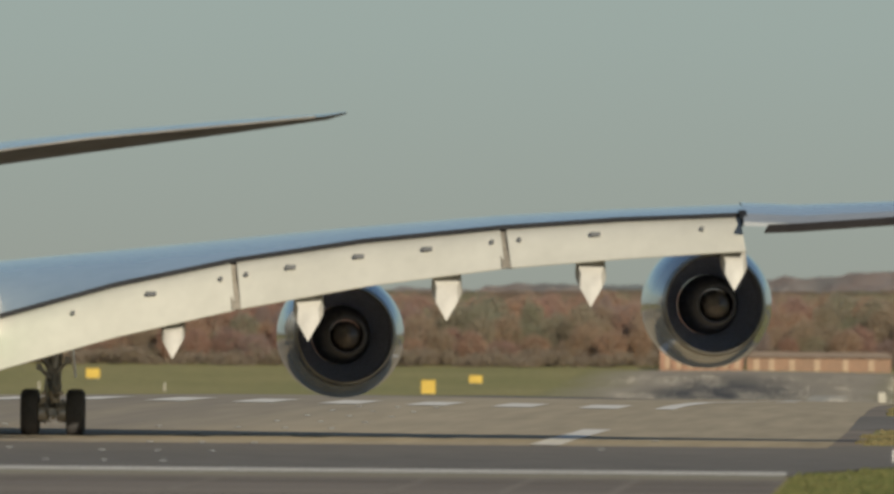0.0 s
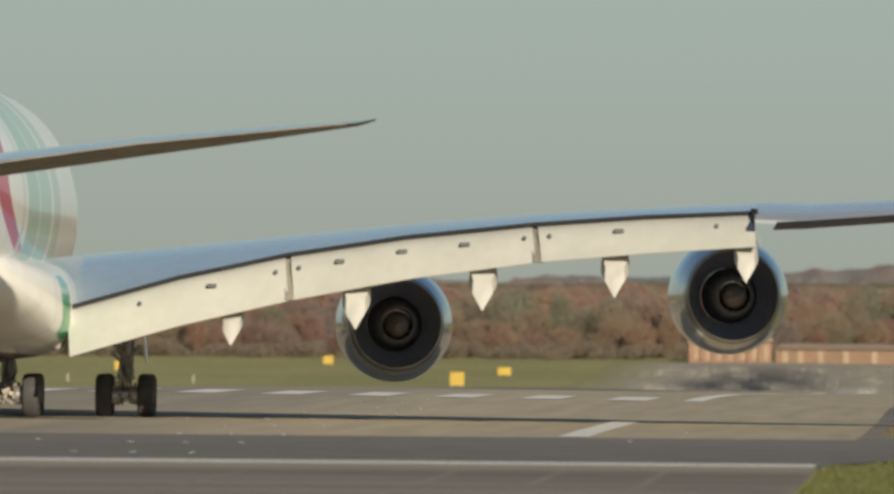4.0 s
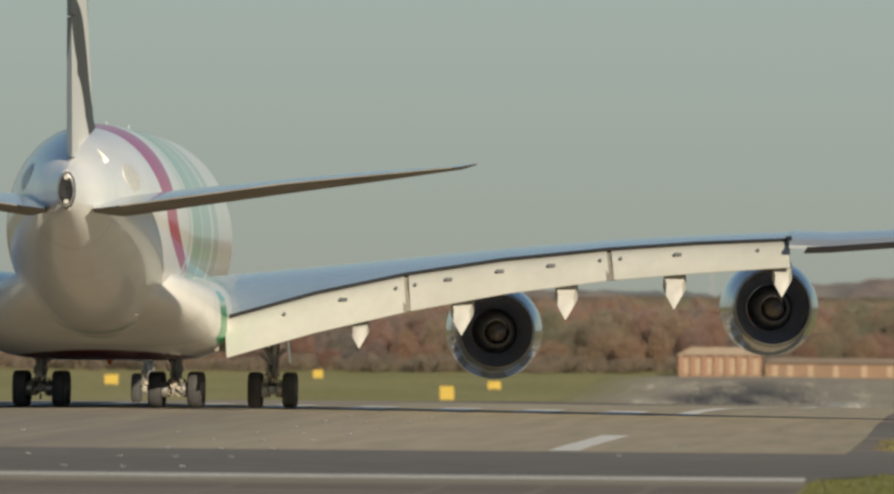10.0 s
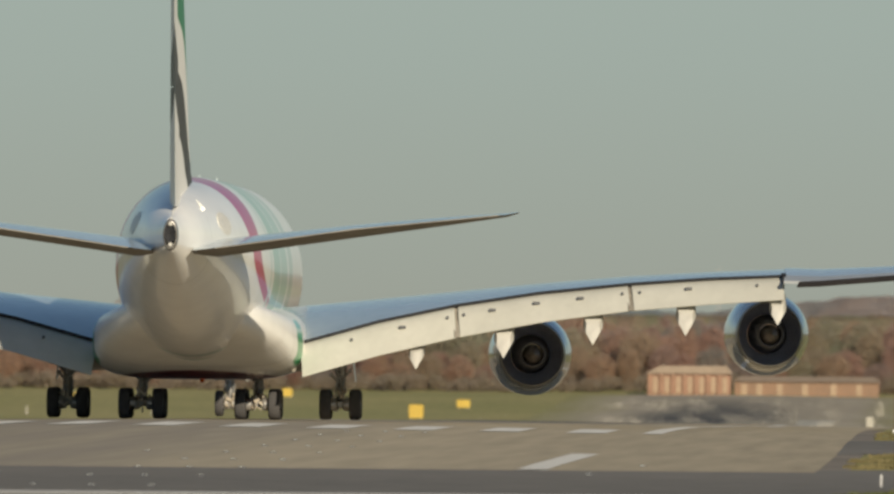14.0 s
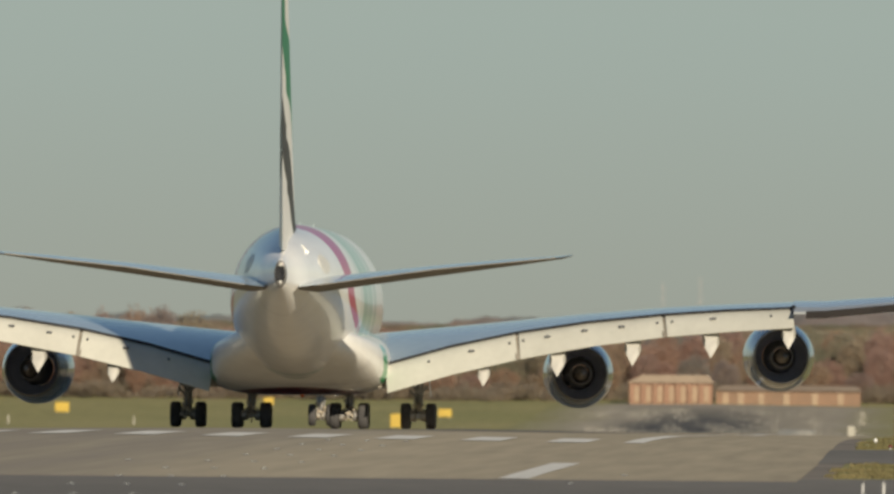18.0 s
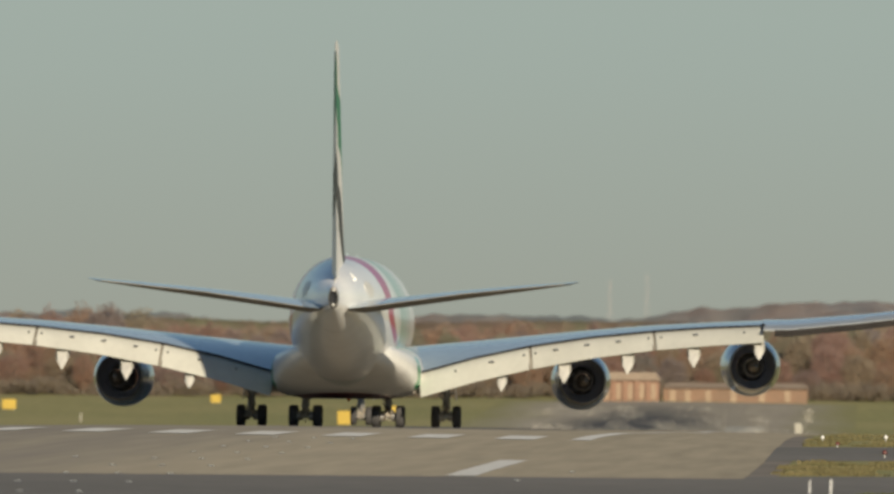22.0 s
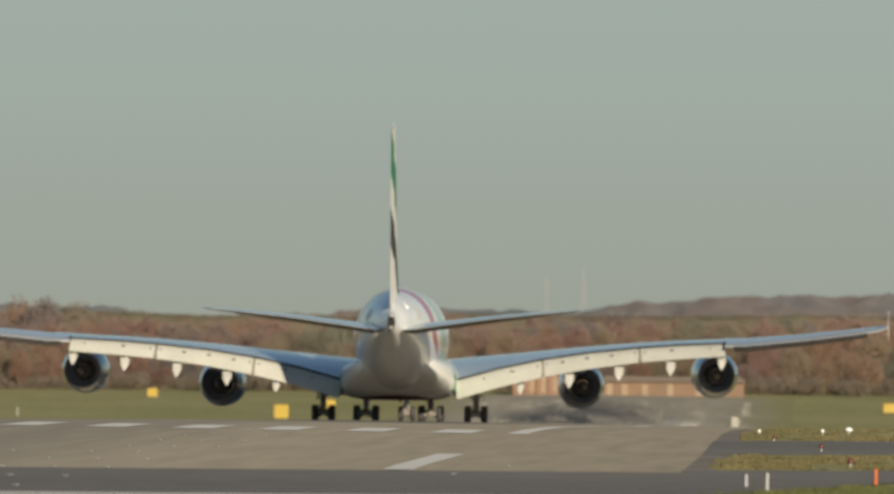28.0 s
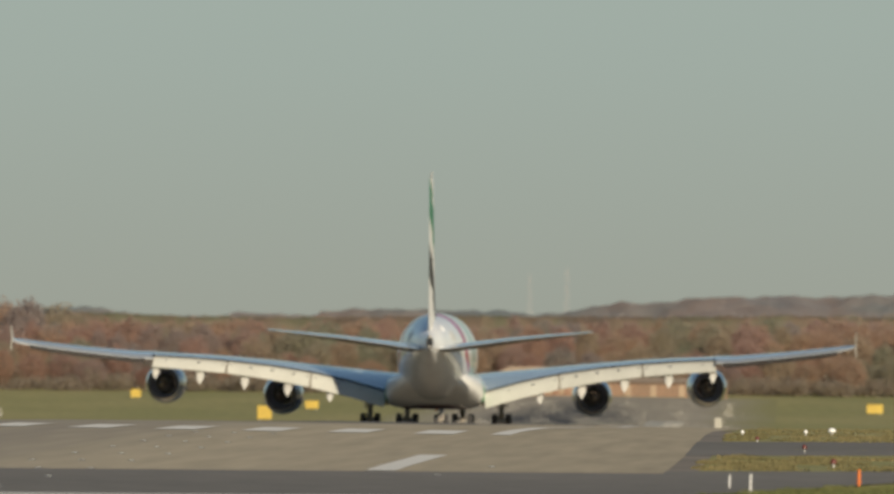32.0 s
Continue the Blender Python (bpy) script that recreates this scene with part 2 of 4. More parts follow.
rubber_lane(M_RUNWAY)
M_ASPHALT = surface("dark new asphalt", (0.153, 0.139, 0.119), (0.209, 0.189, 0.162), 0.05, 0.85, fine=1.5, bump=0.4, stretch=(0.4, 0.3, 1))
M_APRON = surface("brown grey old asphalt", (0.171, 0.141, 0.112), (0.279, 0.237, 0.188), 0.10, 0.85, fine=0.7, bump=0.4, stretch=(0.12, 0.5, 1), grit=0.45)


def rubber():
    """Tyre rubber smeared over the asphalt, dense in the middle and ragged at its ends."""
    m, n, l, b = material("rubber smeared asphalt", 0.85)
    x, y, z = coords(n, l)
    streak = noise_tex(n, l, 0.12, 5, "Object", (2.5, 0.12, 1))
    ex = calc(n, l, "DIVIDE", calc(n, l, "ABSOLUTE", calc(n, l, "ADD", x, 31.5)), 12.5)
    ey = calc(n, l, "DIVIDE", calc(n, l, "ABSOLUTE", calc(n, l, "ADD", y, -1990)), 225.0)
    d = calc(n, l, "ADD", calc(n, l, "POWER", ex, 2.0), calc(n, l, "POWER", ey, 2.0))
    k = calc(n, l, "MULTIPLY", ramp(n, l, d, 0.2, 1.0, 1, 0), ramp(n, l, streak.outputs["Fac"], 0.25, 0.55, 0.55, 1))
    l.new(mixed(n, l, k, (0.332, 0.288, 0.216), (0.045, 0.043, 0.042)), b.inputs["Base Color"])
    return m


M_RUBBER = rubber()
M_MARK = surface("worn white road paint", (0.80, 0.76, 0.66), (0.92, 0.88, 0.78), 0.5, 0.7, fine=3)
M_GRASS = surface("autumn grass", (0.241, 0.241, 0.069), (0.347, 0.300, 0.110), 0.04, 0.95, fine=0.8, bump=0.5, stretch=(1, 0.3, 1))
M_TUFT = surface("grass blades", (0.100, 0.098, 0.038), (0.190, 0.155, 0.072), 0.16, 0.9, fine=1.0)
M_BAND = surface("pale olive worn asphalt", (0.274, 0.246, 0.174), (0.353, 0.319, 0.230), 0.15, 0.9, fine=1.0, stretch=(0.15, 0.5, 1))
M_JOINT = surface("sealed pavement joint", (0.220, 0.189, 0.152), (0.297, 0.259, 0.209), 0.3, 0.9)
M_DUST = surface("pale dust", (0.62, 0.57, 0.48), (0.72, 0.67, 0.57), 0.5, 0.9)
M_PALE = surface("weathered pale panel", (0.36, 0.34, 0.29), (0.44, 0.42, 0.36), 0.8, 0.8)
M_LENS = surface("pale lamp glass", (0.42, 0.46, 0.43), (0.54, 0.58, 0.54), 3.0, 0.2)
M_VERGE = surface("green grass blades", (0.050, 0.082, 0.020), (0.150, 0.140, 0.050), 0.4, 0.9, fine=1.0)
M_BARK = surface("grey brown bark", (0.15, 0.125, 0.10), (0.24, 0.20, 0.165), 1.0, 0.9)
M_YELLOW = surface("yellow sign face", (0.46, 0.31, 0.035), (0.55, 0.385, 0.05), 0.6, 0.5)
M_ORANGE = surface("orange marker plastic", (0.60, 0.14, 0.02), (0.75, 0.20, 0.03), 1.5, 0.5)
M_WHITE = surface("white marker plastic", (0.70, 0.69, 0.66), (0.82, 0.81, 0.78), 1.5, 0.5)
M_FAR_ASPHALT = surface("old brown runway asphalt", (0.330, 0.284, 0.211), (0.402, 0.350, 0.264), 0.03, 0.9, fine=0.4, stretch=(1, 0.2, 1))


def blended_edges(m):
    """Blends the old pavement's ragged sides into grass colour, painting in the haze's softness."""
    n, l, b = m.node_tree.nodes, m.node_tree.links, m.node_tree.nodes["Principled BSDF"]
    under = b.inputs["Base Color"].links[0].from_socket
    x, y, z = coords(n, l)
    ragged = noise_tex(n, l, 0.05, 4, "Object", (1, 0.25, 1))
    off = calc(n, l, "MULTIPLY_ADD", ragged.outputs["Fac"], 9.0, calc(n, l, "ABSOLUTE", calc(n, l, "ADD", x, 29.4)))
    l.new(mixed(n, l, ramp(n, l, off, 21.0, 31.0), under, (0.265, 0.245, 0.085)), b.inputs["Base Color"])


blended_edges(M_FAR_ASPHALT)


M_RED_LAMP = surface("dark red lamp housing", (0.07, 0.016, 0.012), (0.15, 0.03, 0.02), 2.0, 0.4)
# haze is painted in: the red is lightened towards the sky colour
M_MAST = surface("red mast paint paled for haze", (0.50, 0.42, 0.38), (0.58, 0.50, 0.46), 0.3, 0.6)


def leafy(n, l, b, colour):
    """Lets some of the light through the leaves."""
    l.new(colour, b.inputs["Base Color"])
    t = n.new("ShaderNodeBsdfTranslucent")
    l.new(colour, t.inputs["Color"])
    mix = n.new("ShaderNodeMixShader")
    mix.inputs[0].default_value = 0.68
    l.new(b.outputs[0], mix.inputs[1])
    l.new(t.outputs[0], mix.inputs[2])
    l.new(mix.outputs[0], n["Material Output"].inputs["Surface"])


def foliage():
    """Autumn leaves, from olive through orange to rust and grey twigs, in drifts of kindred trees."""
    m, n, l, b = material("autumn leaves", 0.9)
    info = n.new("ShaderNodeObjectInfo")
    drift = n.new("ShaderNodeTexNoise")
    drift.inputs["Scale"].default_value, drift.inputs["Detail"].default_value = 0.035, 2
    l.new(info.outputs["Location"], drift.inputs["Vector"])
    pick = calc(n, l, "MULTIPLY_ADD", info.outputs["Random"], 0.26, ramp(n, l, drift.outputs["Fac"], 0.3, 0.7, 0, 0.74))
    cr = n.new("ShaderNodeValToRGB")
    # leaf tones are lifted and greyed to take in the distance haze
    for i, (p, c) in enumerate(((0.0, (0.412, 0.433, 0.317)), (0.25, (0.498, 0.455, 0.345)), (0.42, (0.605, 0.455, 0.339)), (0.6, (0.583, 0.412, 0.345)), (0.78, (0.482, 0.433, 0.406)), (1.0, (0.428, 0.439, 0.323)))):
        e = cr.color_ramp.elements[i] if i < 2 else cr.color_ramp.elements.new(p)
        e.position, e.color = p, (*c, 1)
    l.new(pick, cr.inputs[0])
    geo = n.new("ShaderNodeNewGeometry")
    hsv = n.new("ShaderNodeHueSaturation")
    l.new(ramp(n, l, geo.outputs["Random Per Island"], 0, 1, 0.92, 1.08), hsv.inputs["Value"])
    l.new(cr.outputs[0], hsv.inputs["Color"])
    leafy(n, l, b, hsv.outputs[0])
    return m


def woodland(name, tones, spread, patches=0.1):
    """Massed autumn trees: each crown its own brown, with a finer mottle."""
    m, n, l, b = material(name, 0.95)
    geo = n.new("ShaderNodeNewGeometry")
    small = noise_tex(n, l, 0.45, 5)
    broad = noise_tex(n, l, patches, 3, "Object", (1, 0.12, 1.6))
    cr = n.new("ShaderNodeValToRGB")
    for i, (p, c) in enumerate(tones):
        e = cr.color_ramp.elements[i] if i < 2 else cr.color_ramp.elements.new(p)
        e.position, e.color = p, (*c, 1)
    pick = calc(n, l, "MULTIPLY_ADD", geo.outputs["Random Per Island"], spread, ramp(n, l, broad.outputs["Fac"], 0.3, 0.7, 0, 1 - spread))
    l.new(pick, cr.inputs[0])
    hsv = n.new("ShaderNodeHueSaturation")
    l.new(ramp(n, l, small.outputs["Fac"], 0.3, 0.7, 0.91, 1.08), hsv.inputs["Value"])
    l.new(cr.outputs[0], hsv.inputs["Color"])
    leafy(n, l, b, hsv.outputs[0])
    return m


# hedge and middle wood tones carry some haze in their colour too
M_HEDGEROW = woodland("brown hedge leaves", ((0.0, (0.403, 0.364, 0.291)), (0.35, (0.470, 0.398, 0.309)), (0.7, (0.437, 0.353, 0.285)), (1.0, (0.392, 0.375, 0.256))), 0.6)
M_MIDWOOD = woodland("brown autumn woodland", ((0.0, (0.374, 0.396, 0.262)), (0.25, (0.439, 0.428, 0.295)), (0.5, (0.524, 0.412, 0.317)), (0.75, (0.482, 0.380, 0.312)), (1.0, (0.364, 0.342, 0.289))), 0.12, 0.10)
# distance haze is put into these pale, bluish ridge colours
M_FARWOOD = woodland("distant woodland paled for haze", ((0.0, (0.535, 0.615, 0.644)), (0.35, (0.653, 0.653, 0.633)), (0.6, (0.749, 0.642, 0.584)), (0.8, (0.674, 0.647, 0.644)), (1.0, (0.567, 0.621, 0.600))), 0.1, 0.022)
M_LEAF = foliage()
# contrast of brick, roof and doors is lowered to paint in heat haze
M_BRICK = surface("orange brick", (0.265, 0.160, 0.110), (0.32, 0.19, 0.130), 0.25, 0.9)
M_OUTHOUSE = surface("orange brick dulled for haze", (0.205, 0.140, 0.098), (0.265, 0.165, 0.110), 0.45, 0.9)
M_ROOF = surface("pale brown sheet roof", (0.29, 0.225, 0.165), (0.34, 0.265, 0.195), 0.3, 0.6)
M_PIER = surface("cream door paint dulled for haze", (0.31, 0.225, 0.155), (0.37, 0.275, 0.19), 0.3, 0.8)




# ---- building blocks ----
def part(name, bm, mats, parent=None, label="", smooth=True):
    """Links a bmesh as one mesh object, under parent if there is one."""
    bmesh.ops.recalc_face_normals(bm, faces=bm.faces)
    me = bpy.data.meshes.new(name)
    for f in bm.faces:
        f.smooth = smooth
    bm.to_mesh(me)
    bm.free()
    if smooth:
        me.set_sharp_from_angle(angle=radians(38))
    for m in mats if isinstance(mats, (list, tuple)) else [mats]:
        me.materials.append(m)
    ob = new(name, me)
    ob.parent = parent
    if label:
        ob["label"] = label
    return ob


def loft(rings, caps=(True, True), closed=True, bm=None, mat=0):
    bm = bm or bmesh.new()
    rows = [[bm.verts.new(p) for p in r] for r in rings]
    n = len(rows[0])
    for a, b in zip(rows, rows[1:]):
        for i in range(n if closed else n - 1):
            j = (i + 1) % n
            bm.faces.new((a[i], a[j], b[j], b[i])).material_index = mat
    for row, cap in zip((rows[0], rows[-1]), caps):
        if cap:
            bm.faces.new(row).material_index = mat
    return bm


def box(bm, lo, hi, bevel=0.0, mat=0):
    r = bmesh.ops.create_cube(bm, size=1)
    vs = r["verts"]
    for v in vs:
        v.co = Vector([(a + b) / 2 + c * (b - a) for a, b, c in zip(lo, hi, v.co)])
    if bevel:
        es = list({e for v in vs for e in v.link_edges})
        made = bmesh.ops.bevel(bm, geom=es, offset=bevel, segments=1, affect="EDGES")
        for f in made["faces"]:
            f.material_index = mat
    for f in {f for v in vs if v.is_valid for f in v.link_faces}:
        f.material_index = mat
    return bm


def rod(bm, a, b, r0, r1=None, n=10, mat=0):
    a, b = Vector(a), Vector(b)
    q = (b - a).to_track_quat("Z", "Y")
    r1 = r0 if r1 is None else r1
    ring = lambda c, r: [c + q @ Vector((r * math.cos(2 * math.pi * i / n), r * math.sin(2 * math.pi * i / n), 0)) for i in range(n)]
    return loft([ring(a, r0), ring(b, r1)], bm=bm, mat=mat)


def lathe_y(profile, cx, cy, cz, n=40, bm=None, mat=0, squash=1.0, toe=0.0):
    """A body of revolution about an axis along y: profile of (y, radius)."""
    rings = [[(cx + toe * y + r * math.cos(2 * math.pi * i / n), cy + y, cz + squash * r * math.sin(2 * math.pi * i / n)) for i in range(n)] for y, r in profile]
    return loft(rings, caps=(False, False), bm=bm, mat=mat)


def lerp_table(rows, x):
    """Reads a table of rows (x, values...) between its rows."""
    if x <= rows[0][0]:
        return rows[0][1:]
    for a, b in zip(rows, rows[1:]):
        if x <= b[0]:
            k = (x - a[0]) / (b[0] - a[0])
            return [p + (q - p) * k for p, q in zip(a[1:], b[1:])]
    return rows[-1][1:]


# ---- ground ----
SLOPE = ((-300, -1.3), (285, -0.34), (408, -0.08), (444, 0), (502, 0.17), (543, 0.33), (584, 0.39), (606, 0.41), (630, 0.38), (654, 0.32), (681, 0.25),
         (756, -0.07), (840, -0.42), (914, -0.76), (993, -1.11), (1078, -1.4), (1193, -1.97), (1264, -2.48), (1363, -3.13), (1414, -3.44),
         (1500, -4.3), (1650, -5.2), (1800, -5.5), (1900, -5.2), (2000, -4.8), (2100, -4.2), (2200, -2.7), (2300, -1.5), (5000, -1.0))
KNOTS_Y = sorted({-300, -100, 100, 200, 285, *range(290, 760, 10), *range(760, 1500, 20), *range(1500, 2300, 50), 2300, 2600, 3000, 3600, 4200, 4900})
KNOTS_X = (-2500, -1200, -500, -200, -120, -90, -63.7, -48, RUNWAY_X, -18, -3.5, 20, 60, 120, 200, 500, 1200, 2500)


def crown(x):
    return -0.010 * min(abs(x - RUNWAY_X), 34)


def height(x, y):
    """Height of the ground: a crest across the runway, and its crown."""
    k = min(max((y - 440) / 90, 0), 1)
    return lerp_table(SLOPE, y)[0] + crown(x) * k


def sheet(name, outline_x, y0, y1, lift, mat, label="", steps=None):
    """A paved or painted strip laid on the ground. outline_x(y) gives its two sides."""
    ys = sorted({y0, y1, *[k for k in KNOTS_Y if y0 < k < y1]})
    bm = bmesh.new()
    rows = []
    for y in ys:
        a, b = outline_x(y)
        xs = sorted({a, b, *[k for k in KNOTS_X if a + 0.01 < k < b - 0.01]})
        rows.append([(x, y) for x in xs])
    n = max(len(r) for r in rows)
    allx = [[r[min(int(i * len(r) / n), len(r) - 1)][0] for i in range(n)] if len(r) != n else [p[0] for p in r] for r in rows]
    vs = [[bm.verts.new((x, y, height(x, y) + lift)) for x in xs] for xs, y in zip(allx, ys)]
    for a, b in zip(vs, vs[1:]):
        for i in range(n - 1):
            bm.faces.new((a[i], a[i + 1], b[i + 1], b[i]))
    ob = part(name, bm, mat, smooth=False)
    return tagged(ob, label, kind="structure") if label else ob


bm = bmesh.new()
vs = [[bm.verts.new((x, y, height(x, y))) for x in KNOTS_X] for y in KNOTS_Y]
for a, b in zip(vs, vs[1:]):
    for i in range(len(KNOTS_X) - 1):
        bm.faces.new((a[i], a[i + 1], b[i + 1], b[i]))
tagged(part("ground", bm, M_GRASS), "rough autumn grass over a gently rolling airfield", "ground", kind="structure")

EDGE = -3.5
tagged(sheet("runway", lambda y: (-63.9 + min(max(y - 1450, 0), 50) * 0.15, EDGE - 0.15 - min(max(y - 1450, 0), 50) * 0.15), 424, 1500, 0.02, M_RUNWAY), "worn grey brown asphalt runway over a crest", "runway", kind="structure")

tagged(sheet("runway", lambda y: (-56.4, -2.4), 1500, 2238, 0.02, M_FAR_ASPHALT), "old brown asphalt at the runway's far end", "runway", kind="structure")


def patch(name, xs, y0, y1, lift, mat):
    """A paved patch between two edges y0(x) and y1(x)."""
    bm = bmesh.new()
    cols = []
    for x in xs:
        a, b = y0(x), y1(x)
        n = 12
        cols.append([bm.verts.new((x, a + (b - a) * i / n, height(x, a + (b - a) * i / n) + lift)) for i in range(n + 1)])
    for a, b in zip(cols, cols[1:]):
        for i in range(len(a) - 1):
            bm.faces.new((a[i], b[i], b[i + 1], a[i + 1]))
    return part(name, bm, mat, smooth=False)


tagged(sheet("taxiway", lambda y: (-160, -3.7), 354.5, 423.9, 0.024, M_ASPHALT), "dark smooth asphalt across the runway end", "taxiway", kind="structure")
skew = lambda x, k: k * (min(x, 9) + 3.7)
right = (-3.69, -2, 0, 2, 4, 6, 9, 14, 20, 40, 60, 120)
tagged(patch("taxiway", right, lambda x: 361 + skew(x, 6.5), lambda x: 430 + skew(x, 0.7), 0.03, M_ASPHALT), "dark smooth asphalt taxiway leaving the runway end", "taxiway", kind="structure")
tagged(sheet("apron", lambda y: (-160, -4.0), 150, 354.4, 0.02, M_APRON), "brown grey old asphalt before the runway end", "pavement", kind="structure")
tagged(patch("taxiway", right, lambda x: 505 + skew(x, 1.7), lambda x: 570 + skew(x, 2.2), 0.03, M_ASPHALT), "dark asphalt side taxiway between grass strips", "taxiway", kind="structure")
for y0, y1 in ((431, 510), (567, 720)):
    tagged(sheet("edge_strip", lambda y: (-3.64, -2.75), y0, y1, 0.022, M_APRON), "narrow brown asphalt strip along the runway edge", "edge strip", kind="structure")
tagged(sheet("rubber_patch", lambda y: (-44.5, -18.5), 1762, 2220, 0.035, M_RUBBER), "rubber blackened touchdown area on the runway", "rubber marks", kind="structure")

tagged(sheet("border_strip", lambda y: (-160, -4.05), 345.8, 355.0, 0.03, M_BAND), "pale worn asphalt strip below the white end line", "border strip", kind="structure")
for x in (-7.4, -9.8, -12.2, -17.0, -21.8, -26.6):
    tagged(sheet("pavement_joint", lambda y: (x - 0.12, x + 0.10), 240, 345.7, 0.028, M_JOINT), "pale sealed joint in the old asphalt", "joint", "pavement joints", "structure")
for y in (289.0, 313.0, 337.0):
    tagged(sheet("pavement_joint", lambda v: (-120, -4.2), y, y + 1.1, 0.034, M_JOINT), "pale sealed joint in the old asphalt", "joint", "pavement joints", "structure")

marks = []
for i in range(12):
    marks.append(("threshold_stripe", -15.0 - 3.43 * i, -13.4 - 3.43 * i, 586, 613))
marks += [("side_stripe", -12.25, -11.35, 424.5, 487), ("side_stripe", -12.0, -11.2, 588, 1400), ("side_stripe", -56.1, -55.2, 600, 1400), ("side_stripe", -56.1, -55.2, 424.5, 487),
          ("end_line", -160, -4.1, 355.2, 360.6), ("touchdown_bar", -44.2, -41.8, 1690, 1745), ("touchdown_bar", -44.2, -41.8, 1850, 1895), ("touchdown_bar", -17.2, -14.6, 1660, 1720), ("touchdown_bar", -17.2, -14.6, 1780, 1820)]
for name, a, b, y0, y1 in marks:
    tagged(sheet(name, lambda y, a=a, b=b: (a, b), y0, y1, 0.04, M_MARK), "worn white painted runway marking", "marking", "runway markings", "structure")


tagged(sheet("touchdown_bar", lambda y: (-19.4, -14.6), 1880, 1990, 0.04, M_PALE), "faded pale touchdown bar on the old asphalt", "marking", "runway markings", "structure")


# ---- airliner ----
airliner = tagged(new("airliner"), "white four-engined double-deck airliner with flaps down on the runway", "airliner")
BODY = ((36.0, 5.2, 0.15, 0.15), (35.2, 5.25, 0.95, 1.05), (33.5, 5.5, 1.8, 2.0), (31, 5.95, 2.55, 2.95), (28, 6.4, 3.15, 3.65), (24, 6.68, 3.5, 4.08), (20, 6.75, 3.57, 4.2),
        (-6, 6.75, 3.57, 4.2), (-11, 6.78, 3.57, 4.17), (-15, 6.92, 3.46, 4.0), (-19, 7.15, 3.2, 3.68), (-23, 7.42, 2.78, 3.2), (-27, 7.7, 2.2, 2.6), (-30, 7.9, 1.68, 2.05), (-32.5, 8.05, 1.2, 1.5), (-34.6, 8.13, 0.60, 0.98), (-35.8, 8.15, 0.33, 0.74))


def oval(y, zc, a, b, n=64):
    return [(a * math.cos(2 * math.pi * i / n), y, zc + b * math.sin(2 * math.pi * i / n)) for i in range(n)]


ys = [36, 35.7, 35.2, 34.5, 33.5, 32.3, 31, 29.5, 28, 26, 24, 22] + [20 - i * 1.625 for i in range(17)] + [-8, -9.5, -11] + [-11 - i * 0.62 for i in range(1, 41)]
rows_body = [(-r[0], *r[1:]) for r in BODY]
def smooth_table(rows, x):
    """Reads a table along a smooth curve through its rows."""
    i = min(max(sum(r[0] <= x for r in rows) - 1, 0), len(rows) - 2)
    a, b = rows[i], rows[i + 1]
    p, q = rows[max(i - 1, 0)], rows[min(i + 2, len(rows) - 1)]
    h = b[0] - a[0]
    k = (x - a[0]) / h
    out = []
    for c in range(1, len(a)):
        ma, mb = (b[c] - p[c]) / (b[0] - p[0]) * h, (q[c] - a[c]) / (q[0] - a[0]) * h
        out.append(a[c] * (2 * k ** 3 - 3 * k * k + 1) + ma * (k ** 3 - 2 * k * k + k) + b[c] * (3 * k * k - 2 * k ** 3) + mb * (k ** 3 - k * k))
    return out


fuselage = part("fuselage", loft([oval(y, *smooth_table(rows_body, -y), n=96) for y in ys]), M_LIVERY, airliner, "white fuselage with magenta and pale green rings")

bm = lathe_y([(0, 0.345), (-0.35, 0.33), (-0.6, 0.30), (-0.62, 0.26), (-0.3, 0.255), (0.4, 0.2)], 0, -35.75, 8.15, 24, squash=2.1)
apu = part("exhaust_ring", bm, M_APU, airliner, "dull metal tail exhaust ring")
# a black liner paints the darkness inside the tail exhaust
bm = lathe_y([(0.3, 0.28), (-0.56, 0.265), (-0.45, 0.02)], 0, -35.75, 8.2, 24, squash=1.5)
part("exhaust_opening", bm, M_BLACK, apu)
# pale blocks added in place of the glints at the exhaust
for z in (7.72, 8.62):
    part("exhaust_glint", box(bmesh.new(), (-0.09, -36.36, z - 0.09), (0.10, -36.1, z + 0.09), 0.04), M_FAIRING, apu, "pale block for a glint at the tail exhaust")
for s in (1, -1):
    # rounded plates beside the tailplane roots
    rings = []
    for i in range(9):
        q = math.pi * i / 8
        y, reach = -27.3 - 1.4 * math.cos(q), math.sin(q)
        zc, a, b = smooth_table(rows_body, -y)
        row = []
        for lift in (0.985, 1.012):
            for j in range(9) if lift < 1 else range(8, -1, -1):
                u = radians(24 + (j - 4) * 3.2 * max(reach, 0.04))
                k = lift - (0.01 if j in (0, 8) and lift > 1 else 0)
                row.append((s * a * k * math.cos(u), y, zc + b * k * math.sin(u)))
        rings.append(row)
    part("root_plate", loft(rings), M_PLATE, fuselage, "rounded pale plate above the tailplane root")
# a white strip stands in for the sun's glint below the fin
zc, a, b = smooth_table(rows_body, 30.0)
bm = loft([[(a * 1.03 * math.cos(u), y, zc + b * 1.03 * math.sin(u)), (a * 1.03 * math.cos(u - 0.09), y, zc + b * 1.03 * math.sin(u - 0.09)), (a * 0.95 * math.cos(u - 0.09), y, zc + b * 0.95 * math.sin(u - 0.09)), (a * 0.95 * math.cos(u), y, zc + b * 0.95 * math.sin(u))] for y, u in ((-30.3, radians(48)), (-30.0, radians(55)), (-29.7, radians(62)))])
part("glint_strip", bm, M_GLINT, fuselage, "bright white strip for a sun glint below the fin")

